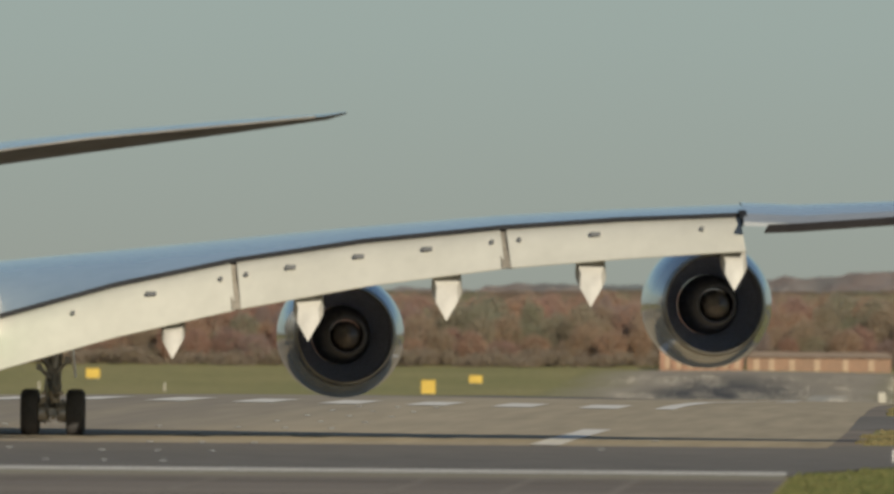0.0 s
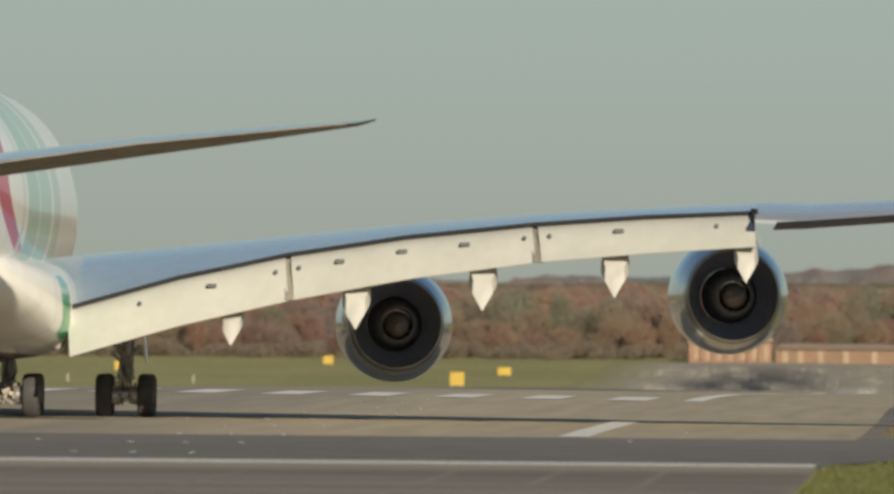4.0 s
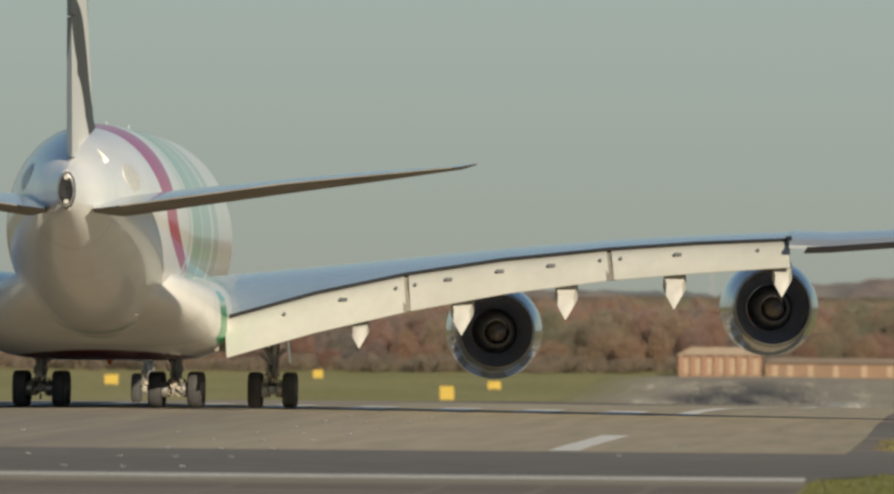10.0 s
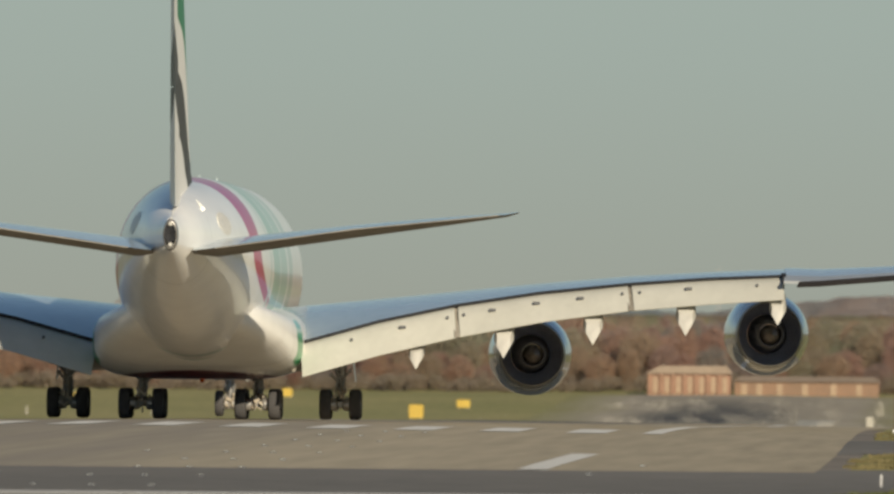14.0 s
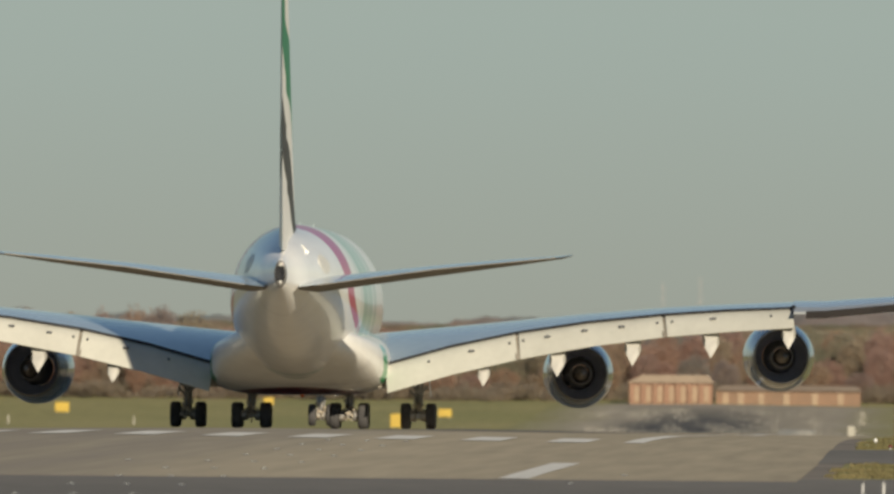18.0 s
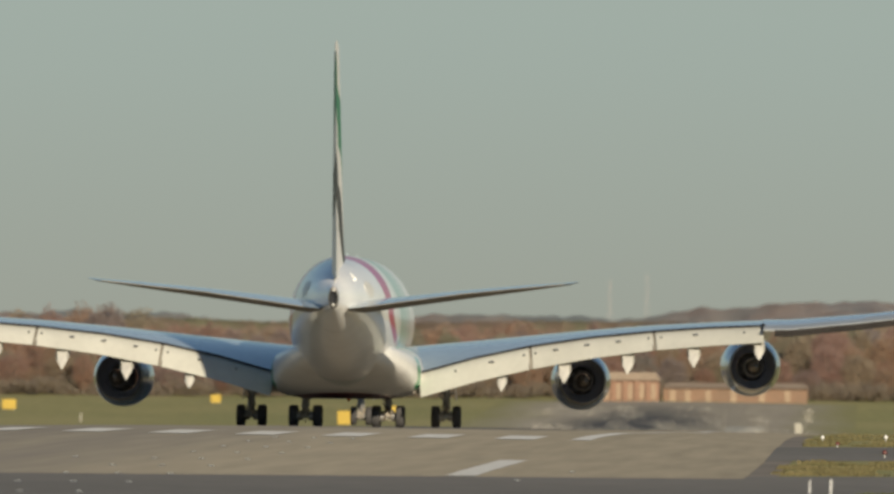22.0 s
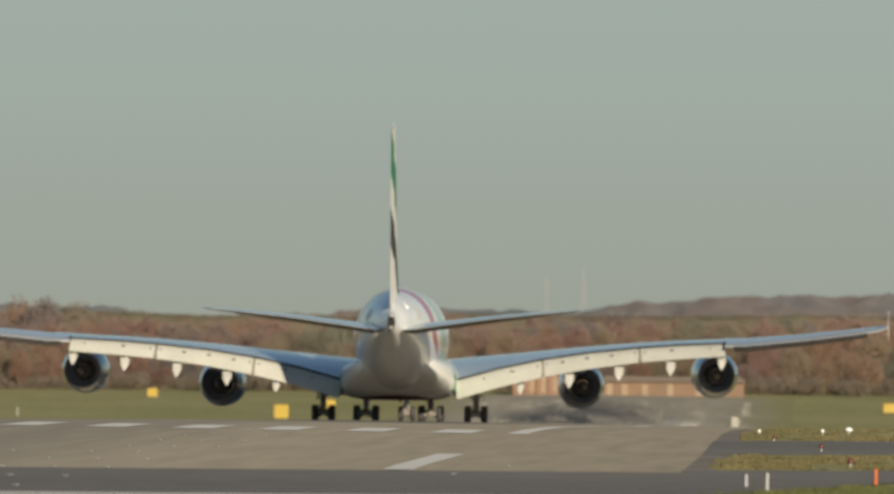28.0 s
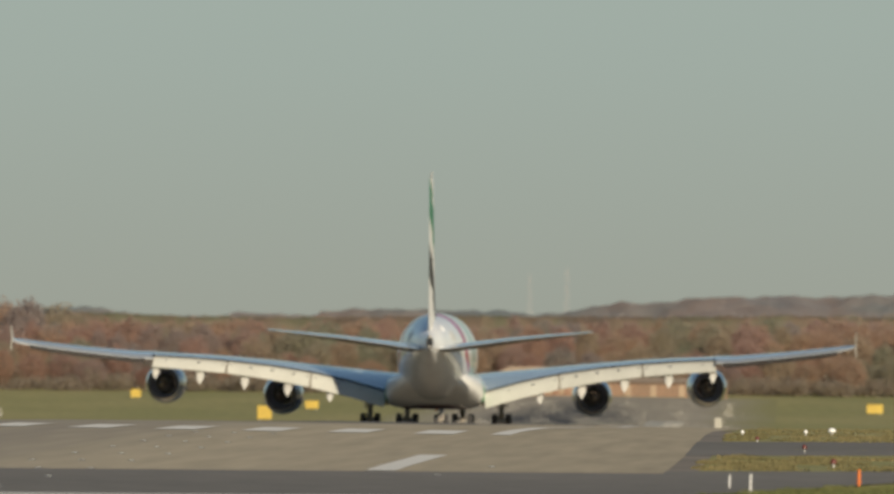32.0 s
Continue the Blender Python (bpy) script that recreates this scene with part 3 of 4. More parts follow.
# belly fairing, a flattened tub under the wing
bm = bmesh.new()
rings = []
for y, w, top, bot in ((15, 0.6, 4.2, 3.4), (13, 2.6, 4.6, 2.6), (10, 3.9, 5.0, 2.0), (6, 4.3, 5.2, 1.85), (-4, 4.76, 5.2, 1.8), (-6.5, 4.84, 5.1, 1.83), (-8.5, 4.8, 5.05, 1.92), (-10.3, 4.66, 5.05, 2.2), (-12, 4.4, 5.1, 2.6), (-13.5, 4.05, 5.2, 3.05), (-16, 3.3, 5.4, 3.6), (-18, 2.4, 5.5, 4.2), (-19, 1.6, 5.5, 4.6)):
    ring = []
    for i in range(40):
        a = 2 * math.pi * i / 40
        c, s = math.cos(a), math.sin(a)
        e = 0.45
        ring.append((w * math.copysign(abs(c) ** e, c), y, (top + bot) / 2 + (top - bot) / 2 * math.copysign(abs(s) ** 0.6, s)))
    rings.append(ring)
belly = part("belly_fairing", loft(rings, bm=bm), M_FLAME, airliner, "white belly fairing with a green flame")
bm = loft([[(0.12 + 0.11 * k * math.cos(i * math.pi / 8), -6.5 + 0.11 * k * math.sin(i * math.pi / 8), z) for i in range(16)] for z, k in ((1.86, 1.0), (1.76, 1.0), (1.69, 0.7), (1.66, 0.2))])
part("beacon", bm, M_BEACON, belly, "small orange red belly beacon lens")
for x, y in ((0.0, -21.0), (0.0, -8.0), (0.35, 2.0)):
    z = lerp_table(rows_body, -y)
    bm = loft([[(x - 0.03, y - 0.3, z[0] + z[2] - 0.05), (x + 0.03, y - 0.3, z[0] + z[2] - 0.05), (x + 0.03, y + 0.3, z[0] + z[2] - 0.05), (x - 0.03, y + 0.3, z[0] + z[2] - 0.05)],
               [(x - 0.02, y - 0.35, z[0] + z[2] + 0.15), (x + 0.02, y - 0.35, z[0] + z[2] + 0.15), (x + 0.02, y - 0.1, z[0] + z[2] + 0.15), (x - 0.02, y - 0.1, z[0] + z[2] + 0.15)]])
    part("blade_antenna", bm, M_WING, fuselage)


def section(le, te, thick, n=12):
    """A wing section between two points, in the plane that holds them and the upright: points round it."""
    up, lo = [], []
    for i in range(n + 1):
        k = (1 - math.cos(math.pi * i / n)) / 2
        h = 2.6 * thick * (0.2969 * math.sqrt(k) - 0.126 * k - 0.3516 * k * k + 0.2843 * k ** 3 - 0.1015 * k ** 4) / 0.26 * 0.5 * 0.52
        p = le.lerp(te, k)
        up.append((p, h))
        lo.append((p, -h))
    return up, lo


def fin_ring(z, le, te, thick):
    up, lo = section(Vector((0, le, z)), Vector((0, te, z)), thick)
    return [(h, p.y, p.z) for p, h in up] + [(h, p.y, p.z) for p, h in lo[-2:0:-1]]


fin = part("fin", loft([fin_ring(9.1, -17.0, -31.8, 2.2), fin_ring(10.2, -18.8, -32.2, 1.5), fin_ring(11.0, -20.6, -32.6, 1.05), fin_ring(12.0, -21.8, -32.9, 0.95), fin_ring(17, -26.0, -34.2, 0.72), fin_ring(22.5, -30.6, -35.6, 0.5), fin_ring(23.7, -31.8, -36.0, 0.42), fin_ring(24.07, -33.2, -36.4, 0.2)]), M_FLAG, airliner, "swept fin with green, white and black bands")
RUDDERS = []
for z0, z1 in ((9.4, 14.6), (14.66, 23.4)):
    f = lambda z: -32.45 - (z - 10.9) * 0.265
    bm = loft([[(0.22 - 0.010 * (z - 10), f(z) + 0.02, z), (0.0, f(z) - 2.5 + 0.05 * (z - 10), z), (-0.22 + 0.010 * (z - 10), f(z) + 0.02, z)] for z in (z0, (z0 + z1) / 2, z1)])
    RUDDERS.append(part("rudder", bm, M_FLAG, fin))

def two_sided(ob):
    """Gives the upper faces the second material, a sky tint over painted underside shade."""
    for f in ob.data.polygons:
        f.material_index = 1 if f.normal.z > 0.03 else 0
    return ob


WING = (  # span, leading edge, fixed trailing edge, height there, hump above it, thickness
    (3.0, 12.3, -7.2, 3.2, 1.95, 2.9), (4.7, 11.2, -7.7, 3.55, 1.75, 2.7), (6.2, 10.0, -7.9, 4.0, 1.45, 2.4), (8, 8.7, -8.2, 4.5, 1.12, 2.1), (9.8, 7.4, -8.4, 4.92, 0.88, 1.85), (11.7, 6.1, -8.6, 5.28, 0.72, 1.62), (15, 3.8, -9.4, 5.78, 0.55, 1.38), (19.6, 0.5, -10.7, 6.3, 0.42, 1.15),
    (23, -2.0, -11.7, 6.55, 0.36, 1.0), (26.6, -4.5, -12.8, 6.75, 0.32, 0.9))
TIP = ((26.6, -4.5, -14.4, 6.48, 0.64, 0.56), (28.3, -5.7, -14.9, 6.5, 0.63, 0.55), (33, -9.1, -16.2, 6.98, 0.52, 0.45), (37, -11.9, -17.2, 7.48, 0.44, 0.38), (39.0, -13.4, -17.7, 7.84, 0.34, 0.3), (39.7, -14.6, -17.9, 8.1, 0.12, 0.15))


def wing_ring(s, x, le, te, z, hump, th):
    """Closed section of the wing: nose, humped top that falls to the rear edge, flat underside."""
    ring = []
    for i in range(15):
        k = i / 14
        top = z + hump * max(0.0, 1 - ((k - 0.36) / (0.64 if k > 0.36 else 0.46)) ** 2)
        ring.append((s * x, le + (te - le) * (k ** 1.4 if k < 0.5 else k - (0.5 - 0.5 ** 1.4) * (1 - k) * 2), top))
    for i in range(14, 0, -1):
        k = i / 14
        low_z = z + hump * max(0.0, 1 - ((k - 0.36) / (0.64 if k > 0.36 else 0.46)) ** 2) - (0.12 + (th - 0.12) * (math.sin(math.pi * min(1, (1 - k) * 1.25 + 0.0)) if k > 0.6 else 1 - ((0.6 - k) / 0.6) ** 2.5)) if k < 1 else z - 0.12
        ring.append((s * x, le + (te - le) * (k ** 1.4 if k < 0.5 else k - (0.5 - 0.5 ** 1.4) * (1 - k) * 2), low_z))
    return ring


# unseen panels added to keep a patch of sun off the body gear
for s in (1, -1):
    part("gear_sun_block", box(bmesh.new(), (min(s * 4.0, s * 5.0), -8.05, 2.2), (max(s * 4.0, s * 5.0), -7.95, 3.4), 0.02), M_GAP, belly)
FLAPS = ((4.64, 11.62), (11.8, 19.52), (19.7, 26.5))
FLAP_LINE = ((4.6, -9.48, 3.47, 1.93), (4.7, -9.5, 3.5, 1.97), (8.2, -9.9, 4.48, 2.98), (11.7, -10.3, 5.23, 3.8), (15.5, -11.2, 5.82, 4.52), (19.6, -12.4, 6.25, 5.07), (23, -13.4, 6.50, 5.37), (26.5, -14.4, 6.66, 5.61))
TRACKS = (9.95, 13.93, 17.98, 22.18, 26.33)
HATCHES = ((7.0, 0.12), (9.3, 0.36), (11.35, 0.12), (12.1, 0.12), (13.4, 0.34), (15.4, 0.36), (17.4, 0.36), (19.3, 0.12), (20.1, 0.12), (22.3, 0.36), (25.4, 0.12))
TIPS, AILERON_SHADES = [], []
for s in (1, -1):
    wing = part("wing", loft([wing_ring(s, *r) for r in WING]), M_WING, airliner, "grey swept wing")
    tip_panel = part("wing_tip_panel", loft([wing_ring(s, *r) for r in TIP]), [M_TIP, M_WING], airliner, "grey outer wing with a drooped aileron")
    # paint imitates light: sky blue on upper faces, darker grey on steep ones
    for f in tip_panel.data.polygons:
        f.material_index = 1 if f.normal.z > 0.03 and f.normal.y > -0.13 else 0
    TIPS.append((tip_panel, s))
    # black strip that paints the shade in the gap above the flaps
    rail = [lerp_table(FLAP_LINE, x) for x in (4.75, 6.5, 8.2, 10, 11.7, 13.6, 15.5, 17.5, 19.6, 23, 26.6)]
    bm = loft([[(s * x, y + 1.52, zt - 0.02), (s * x, y + 1.52, zt + 0.105), (s * x, y + 2.3, zt + 0.105), (s * x, y + 2.3, zt - 0.3)] for x, (y, zt, zb) in zip((4.75, 6.5, 8.2, 10, 11.7, 13.6, 15.5, 17.5, 19.6, 23, 26.6), rail)])
    part("flap_gap_shade", bm, M_BLACK, wing, "black strip for the shade in the flap gap")
    bm = loft([[(s * 26.45, -12.9, 6.83), (s * 26.68, -12.9, 6.83), (s * 26.68, -12.4, 6.83), (s * 26.45, -12.4, 6.83)], [(s * 26.55, -13.6, 6.42), (s * 26.74, -13.6, 6.42), (s * 26.74, -13.1, 6.42), (s * 26.55, -13.1, 6.42)]])
    part("flap_end_strip", bm, M_BLACK, wing)
    # dark slab added in place of the shade below the outer wing's edge
    bm = loft([[(s * x, te - 0.03, z - 0.05), (s * x, te - 0.02, z - 0.12 - drop), (s * x, te + 0.05, z - 0.13 - drop), (s * x, te + 0.08, z - 0.04)] for x, te, z, drop in ((27.3, -14.61, 6.485, 0.33), (28.3, -14.9, 6.5, 0.35), (33, -16.2, 6.98, 0.34), (37, -17.2, 7.48, 0.31), (38.1, -17.47, 7.66, 0.27))])
    AILERON_SHADES.append((part("aileron", bm, M_EDGE_SHADE, tip_panel, "dark slab for the shade under the outer wing edge"), Vector((s * 27.3, -14.62, 6.405)), Vector((s * 38.1, -17.48, 7.58))))
    for a, b in FLAPS:
        rings = []
        for i in range(7):
            x = a + (b - a) * i / 6
            y, zt, zb = lerp_table(FLAP_LINE, x)
            ring = [(s * x, y + 1.62, zt - 0.03), (s * x, y + 1.28, zt - 0.2), (s * x, y + 0.95, zt * 0.68 + zb * 0.32), (s * x, y + 0.5, zt * 0.36 + zb * 0.64), (s * x, y, zb + 0.03), (s * x, y + 0.03, zb), (s * x, y + 0.75, zt * 0.36 + zb * 0.64 - 0.16), (s * x, y + 1.9, zt - 0.5), (s * x, y + 2.1, zt - 0.2), (s * x, y + 1.9, zt - 0.03)]
            rings.append([(px + s * 0.16 * (zt - pz) / (zt - zb), py, pz) for px, py, pz in ring])
        flap = part("flap", loft(rings), M_FLAP, airliner, "extended cream flap")
        for x, w in HATCHES:
            if a < x < b:
                y, zt, zb = lerp_table(FLAP_LINE, x)
                zz = zt - 0.3 * (zt - zb)
                bm = box(bmesh.new(), (s * x - w * 0.42, y + 0.80, zz - 0.075), (s * x + w * 0.42, y + 1.25, zz + 0.055), 0.015)
                part("bracket", bm, M_HATCH, flap)
        if b < 26:
            y, zt, zb = lerp_table(FLAP_LINE, b + 0.09)
            bm = loft([[(s * (b - 0.09), y + 1.56, zt - 0.1), (s * (b + 0.27), y + 1.56, zt - 0.1), (s * (b + 0.27), y + 2.0, zt - 0.1), (s * (b - 0.09), y + 2.0, zt - 0.1)], [(s * (b + 0.07), y - 0.02, zb + 0.02), (s * (b + 0.43), y - 0.02, zb + 0.02), (s * (b + 0.43), y + 0.6, zb), (s * (b + 0.07), y + 0.6, zb)]])
            part("gap_seal", bm, M_GAP, flap, "brown grey gap strip")
    for x in TRACKS:
        y, zt, zb = lerp_table(FLAP_LINE, x)
        rings, small = [], (0.78 if x < 11 else 0.85 if x > 26 else 1.0)
        for k, w, up, keel in ((6.4, 0.04, 0.65, 0.5), (5.2, 0.26, 0.5, 0.05), (3.6, 0.40, 0.3, -0.35), (2.2, 0.44, 0.16, -0.55), (1.2, 0.45, 0.06, -0.85), (0.62, 0.43, -0.02, -1.06), (0.30, 0.32, -0.35, -1.17), (0.14, 0.17, -0.80, -1.25), (0.05, 0.03, -1.24, -1.32)):
            mid = up + (keel - up) * 0.52
            shape = ((-0.92, up), (-1.0, mid), (-0.45, keel * 0.86 + up * 0.14), (0.0, keel), (0.45, keel * 0.86 + up * 0.14), (1.0, mid), (0.92, up))
            rings.append([(s * x + w * small * px, y + k + 0.18 * (pz - up), zb + pz * small) for px, pz in shape])
        part("flap_track_fairing", loft(rings), M_FAIRING, airliner, "pointed canoe fairing under the flap")
    # tip fence
    bm = loft([[(s * 39.72, -14.6, 8.2), (s * 39.80, -14.6, 8.2), (s * 39.80, -18.1, 8.2), (s * 39.72, -18.1, 8.2)], [(s * 39.80, -17.2, 9.4), (s * 39.84, -17.2, 9.4), (s * 39.84, -18.7, 9.4), (s * 39.80, -18.7, 9.4)]])
    loft([[(s * 39.72, -14.6, 8.2), (s * 39.80, -14.6, 8.2), (s * 39.80, -18.1, 8.2), (s * 39.72, -18.1, 8.2)], [(s * 39.80, -16.8, 7.1), (s * 39.84, -16.8, 7.1), (s * 39.84, -18.4, 7.1), (s * 39.80, -18.4, 7.1)]], bm=bm)
    part("wing_tip_fence", bm, M_FAIRING, tip_panel, "white wing tip fence")
    # tailplane
    rings = []
    for x, le, te, z, th, deep in ((0.9, -24.2, -34.6, 7.48, 1.0, 1.7), (1.6, -24.7, -34.8, 7.56, 0.96, 1.7), (4, -26.3, -35.2, 7.92, 0.78, 2.1), (8, -29.0, -35.9, 8.46, 0.52, 2.9), (12, -31.7, -36.6, 8.88, 0.36, 2.7), (14.6, -33.4, -37.0, 9.12, 0.22, 1.8), (15.15, -34.8, -37.2, 9.22, 0.1, 1.6)):
        up, lo = section(Vector((s * x, le, z)), Vector((s * x, te, z)), th)
        tip = lambda p, h: (p.x, p.y, p.z + (1.4 * h if h > 0 else deep * h) + 0.013 * (p.y - te))
        rings.append([tip(p, h) for p, h in up] + [tip(p, h) for p, h in lo[-2:0:-1]])
    tail = two_sided(part("tailplane", loft(rings), [M_TAIL, M_WING], airliner, "swept tailplane, painted sky blue above and shade brown below"))
    elevator = part("elevator", loft([[(s * x, te + 0.02, z + 0.015), (s * x, te + 2.2 - 0.1 * x, z + 0.10 - 0.004 * x), (s * x, te + 2.2 - 0.1 * x, z - 0.22 + 0.010 * x), (s * x, te + 0.02, z - 0.03)] for x, te, z in ((1.9, -35.0, 7.60), (8, -36.0, 8.46), (14.3, -37.02, 9.10))]), [M_TAIL, M_WING], tail, "elevator, painted shade brown below and sky blue above")
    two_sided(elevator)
    # engines
    for ex, ey, ez in ((14.9, 1.6, 3.09), (25.79, -5.6, 4.09)):
        at, toe = (s * (ex + (0.06 if ex < 20 else 0.14)), ey, ez), -s * 0.055
        nac = part("nacelle", lathe_y([(5.6, 1.50), (5.75, 1.62), (5.3, 1.80), (4.2, 1.90), (2.6, 1.90), (1.2, 1.74), (0.3, 1.54), (0, 1.46)], *at, 48, toe=toe), M_COWL, airliner, "polished grey engine nacelle")
        part("nozzle_lip", lathe_y([(0.35, 1.553), (0, 1.475), (-0.02, 1.43), (0.4, 1.42)], *at, 48, toe=toe), M_LIP, nac, "bare metal nozzle lip")
        part("fan_duct", lathe_y([(0.02, 1.43), (1.2, 1.46), (2.6, 1.45), (3.2, 0.9)], *at, 40, toe=toe), M_DUCT, nac, "pale blue grey fan duct, lightened for haze")
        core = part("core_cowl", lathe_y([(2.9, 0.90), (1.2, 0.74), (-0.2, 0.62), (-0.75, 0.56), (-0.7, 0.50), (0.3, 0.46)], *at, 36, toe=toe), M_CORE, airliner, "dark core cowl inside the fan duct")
        part("exhaust_plug", lathe_y([(0.3, 0.46), (-0.5, 0.43), (-1.0, 0.29), (-1.38, 0.10), (-1.46, 0.004)], at[0], ey, ez - 0.02, 28, toe=toe), M_PLUG, core, "brown heat stained exhaust plug")
        y, zt, zb = lerp_table(FLAP_LINE, ex)
        bm = loft([[(s * ex - w, ey + yy, za), (s * ex + w, ey + yy, za), (s * ex + w * 0.8, ey + yy, zc), (s * ex - w * 0.8, ey + yy, zc)] for yy, w, za, zc in ((4.5, 0.05, ez + 1.85, ez + 1.92), (3.2, 0.28, ez + 1.75, ez + 2.25), (0.5, 0.32, ez + 1.5, ez + 2.6), (-2.5, 0.26, ez + 1.55, ez + 2.6), (-5.0, 0.08, ez + 1.75, ez + 2.4))])
        part("pylon", bm, M_PAINT, nac, "white engine pylon")

# landing gear
WHEELS = []


def wheel(x, y, z, r, w, parent):
    bm = bmesh.new()
    prof = ((-w / 2, r * 0.52), (-w / 2, r * 0.8), (-w * 0.42, r * 0.94), (-w * 0.25, r), (w * 0.25, r), (w * 0.42, r * 0.94), (w / 2, r * 0.8), (w / 2, r * 0.52))
    rings = [[(px, q * math.cos(2 * math.pi * i / 28), q * math.sin(2 * math.pi * i / 28)) for i in range(28)] for px, q in prof]
    loft(rings, caps=(False, False), bm=bm)
    hub = [[(px, q * math.cos(2 * math.pi * i / 28), q * math.sin(2 * math.pi * i / 28)) for i in range(28)] for px, q in ((-w / 2 + 0.01, r * 0.53), (-w * 0.28, r * 0.46), (-w * 0.30, r * 0.15), (-w * 0.42, r * 0.12))]
    loft(hub, caps=(False, True), bm=bm, mat=1)
    loft([[(-px, b, c) for px, b, c in ring] for ring in hub], caps=(False, True), bm=bm, mat=1)
    for i in range(8):
        a = 2 * math.pi * i / 8
        for q in (-1, 1):
            rod(bm, (q * w * 0.28, r * 0.32 * math.cos(a), r * 0.32 * math.sin(a)), (q * w * 0.36, r * 0.32 * math.cos(a), r * 0.32 * math.sin(a)), 0.03, n=6, mat=1)
    ob = part("wheel", bm, [M_TYRE, M_STEEL], parent, "black tyre on a grey hub")
    ob.location = (x, y, z)
    WHEELS.append((ob, Vector((x, y, z)), r))
    return ob


def gear(x, y, axles, half, r, w, top, label, lean=0.0):
    bm = bmesh.new()
    brakes = []
    box(bm, (x - 0.16, y + min(axles) - 0.15, r - 0.14), (x + 0.16, y + max(axles) + 0.15, r + 0.16), 0.05)
    for a in axles:
        rod(bm, (x - half, y + a, r), (x + half, y + a, r), 0.10, n=10)
        for q in (-1, 1):
            rod(bm, (x + q * (half - w / 2 - 0.22), y + a, r), (x + q * (half - w / 2 + 0.02), y + a, r), 0.26, n=14)
        rod(bm, (x, y + a - 0.1, r + 0.30), (x, y + a + 0.5, r + 0.55), 0.05, n=6)
        brakes.append(a)
    rod(bm, (x, y, r), (x + lean * 0.3, y, r + 1.1), 0.17, n=14)
    rod(bm, (x + lean * 0.25, y, r + 0.75), (x + lean, y, top), 0.2, n=16)
    rod(bm, (x, y - 0.3, r + 0.2), (x + lean * 0.3, y - 0.42, r + 0.62), 0.07, n=8)
    rod(bm, (x + lean * 0.3, y - 0.42, r + 0.62), (x + lean * 0.4, y - 0.25, r + 1.15), 0.07, n=8)
    rod(bm, (x + lean * 0.5, y - 0.2, r + 1.0), (x - math.copysign(0.9, x or 1), y + 0.2, top), 0.10, n=8)
    rod(bm, (x + lean * 0.5, y + 0.1, r + 1.1), (x + lean, y + 1.8, top), 0.10, n=8)
    for q in (-1, 1):
        rod(bm, (x + q * 0.2, y - 0.28, r + 0.1), (x + q * 0.16, y - 0.28, r + 1.2), 0.025, n=6)
        rod(bm, (x + q * 0.3, y - 0.2, r - 0.2), (x + q * 0.3, y - 0.1, r + 0.4), 0.05, n=6)
    g = part("landing_gear", bm, M_STEEL, airliner, label)
    for a in brakes:
        for q in (-1, 1):
            bx = x + q * (half - w / 2 - 0.10)
            bm = rod(bmesh.new(), (bx - 0.09, y + a, r), (bx + 0.09, y + a, r), 0.30, n=18)
            for i in range(7):
                c, d = math.cos(i * 0.9) * 0.22, math.sin(i * 0.9) * 0.22
                rod(bm, (bx - q * 0.09, y + a + c, r + d), (bx - q * 0.19, y + a + c, r + d), 0.05, n=8)
            part("brake", bm, M_SHINE, g, "bright brake pack")
    part("piston", rod(bmesh.new(), (x, y, r + 0.16), (x + lean * 0.27, y, r + 0.86), 0.12, n=16), M_SHINE, g, "polished shock strut piston")
    if axles:
        bm = bmesh.new()
        for q in (-1, 1):
            rod(bm, (x + q * 0.12, y + min(axles) - 0.12, r + 0.12), (x + q * 0.24, y - 0.3, r + 0.75), 0.028, n=6)
            rod(bm, (x + q * 0.24, y - 0.3, r + 0.75), (x + q * 0.16, y - 0.2, r + 1.3), 0.028, n=6)
            rod(bm, (x + q * 0.2, y + min(axles) - 0.16, r - 0.05), (x + q * 0.42, y + min(axles) - 0.2, r + 0.22), 0.03, n=6)
        part("hydraulic_hoses", bm, M_SHINE, g)
        # couplings, lines and clamps that crowd the lower leg
        rng = random.Random(int(abs(x) * 10) + len(axles))
        back = y + min(axles)
        for i in range(14):
            px, pz = x + rng.uniform(-0.30, 0.30), r + rng.uniform(-0.25, 0.75)
            qx, qz = px + rng.uniform(-0.22, 0.22), pz + rng.uniform(-0.2, 0.3)
            bm = rod(bmesh.new(), (px, back - rng.uniform(0.15, 0.45), pz), (qx, back - rng.uniform(0.10, 0.40), qz), rng.uniform(0.02, 0.045), n=6)
            part("brake_line", bm, M_BRASS, g, "brassy brake line")
        for i in range(7):
            px, pz = x + rng.uniform(-0.28, 0.28), r + rng.uniform(-0.22, 0.6)
            c = rng.uniform(0.05, 0.09)
            part("coupling", box(bmesh.new(), (px - c, back - 0.42, pz - c), (px + c, back - 0.28, pz + c * 0.8), 0.02), M_BRASS, g)
        for q, h in ((-1, 0.9), (-1, 1.25), (1, 1.1)):
            bm = rod(bmesh.new(), (x + lean * 0.4, y - 0.2, r + h), (x + q * 0.42, y - 0.25, r + h + 0.45), 0.06, n=8)
            box(bm, (x + q * 0.42 - 0.08, y - 0.33, r + h + 0.36), (x + q * 0.42 + 0.08, y - 0.17, r + h + 0.56), 0.02)
            part("stay", bm, M_STEEL, g)
    for a in axles:
        for q in (-1, 1):
            wheel(x + q * half, y + a, r, r, w, g)
    return g


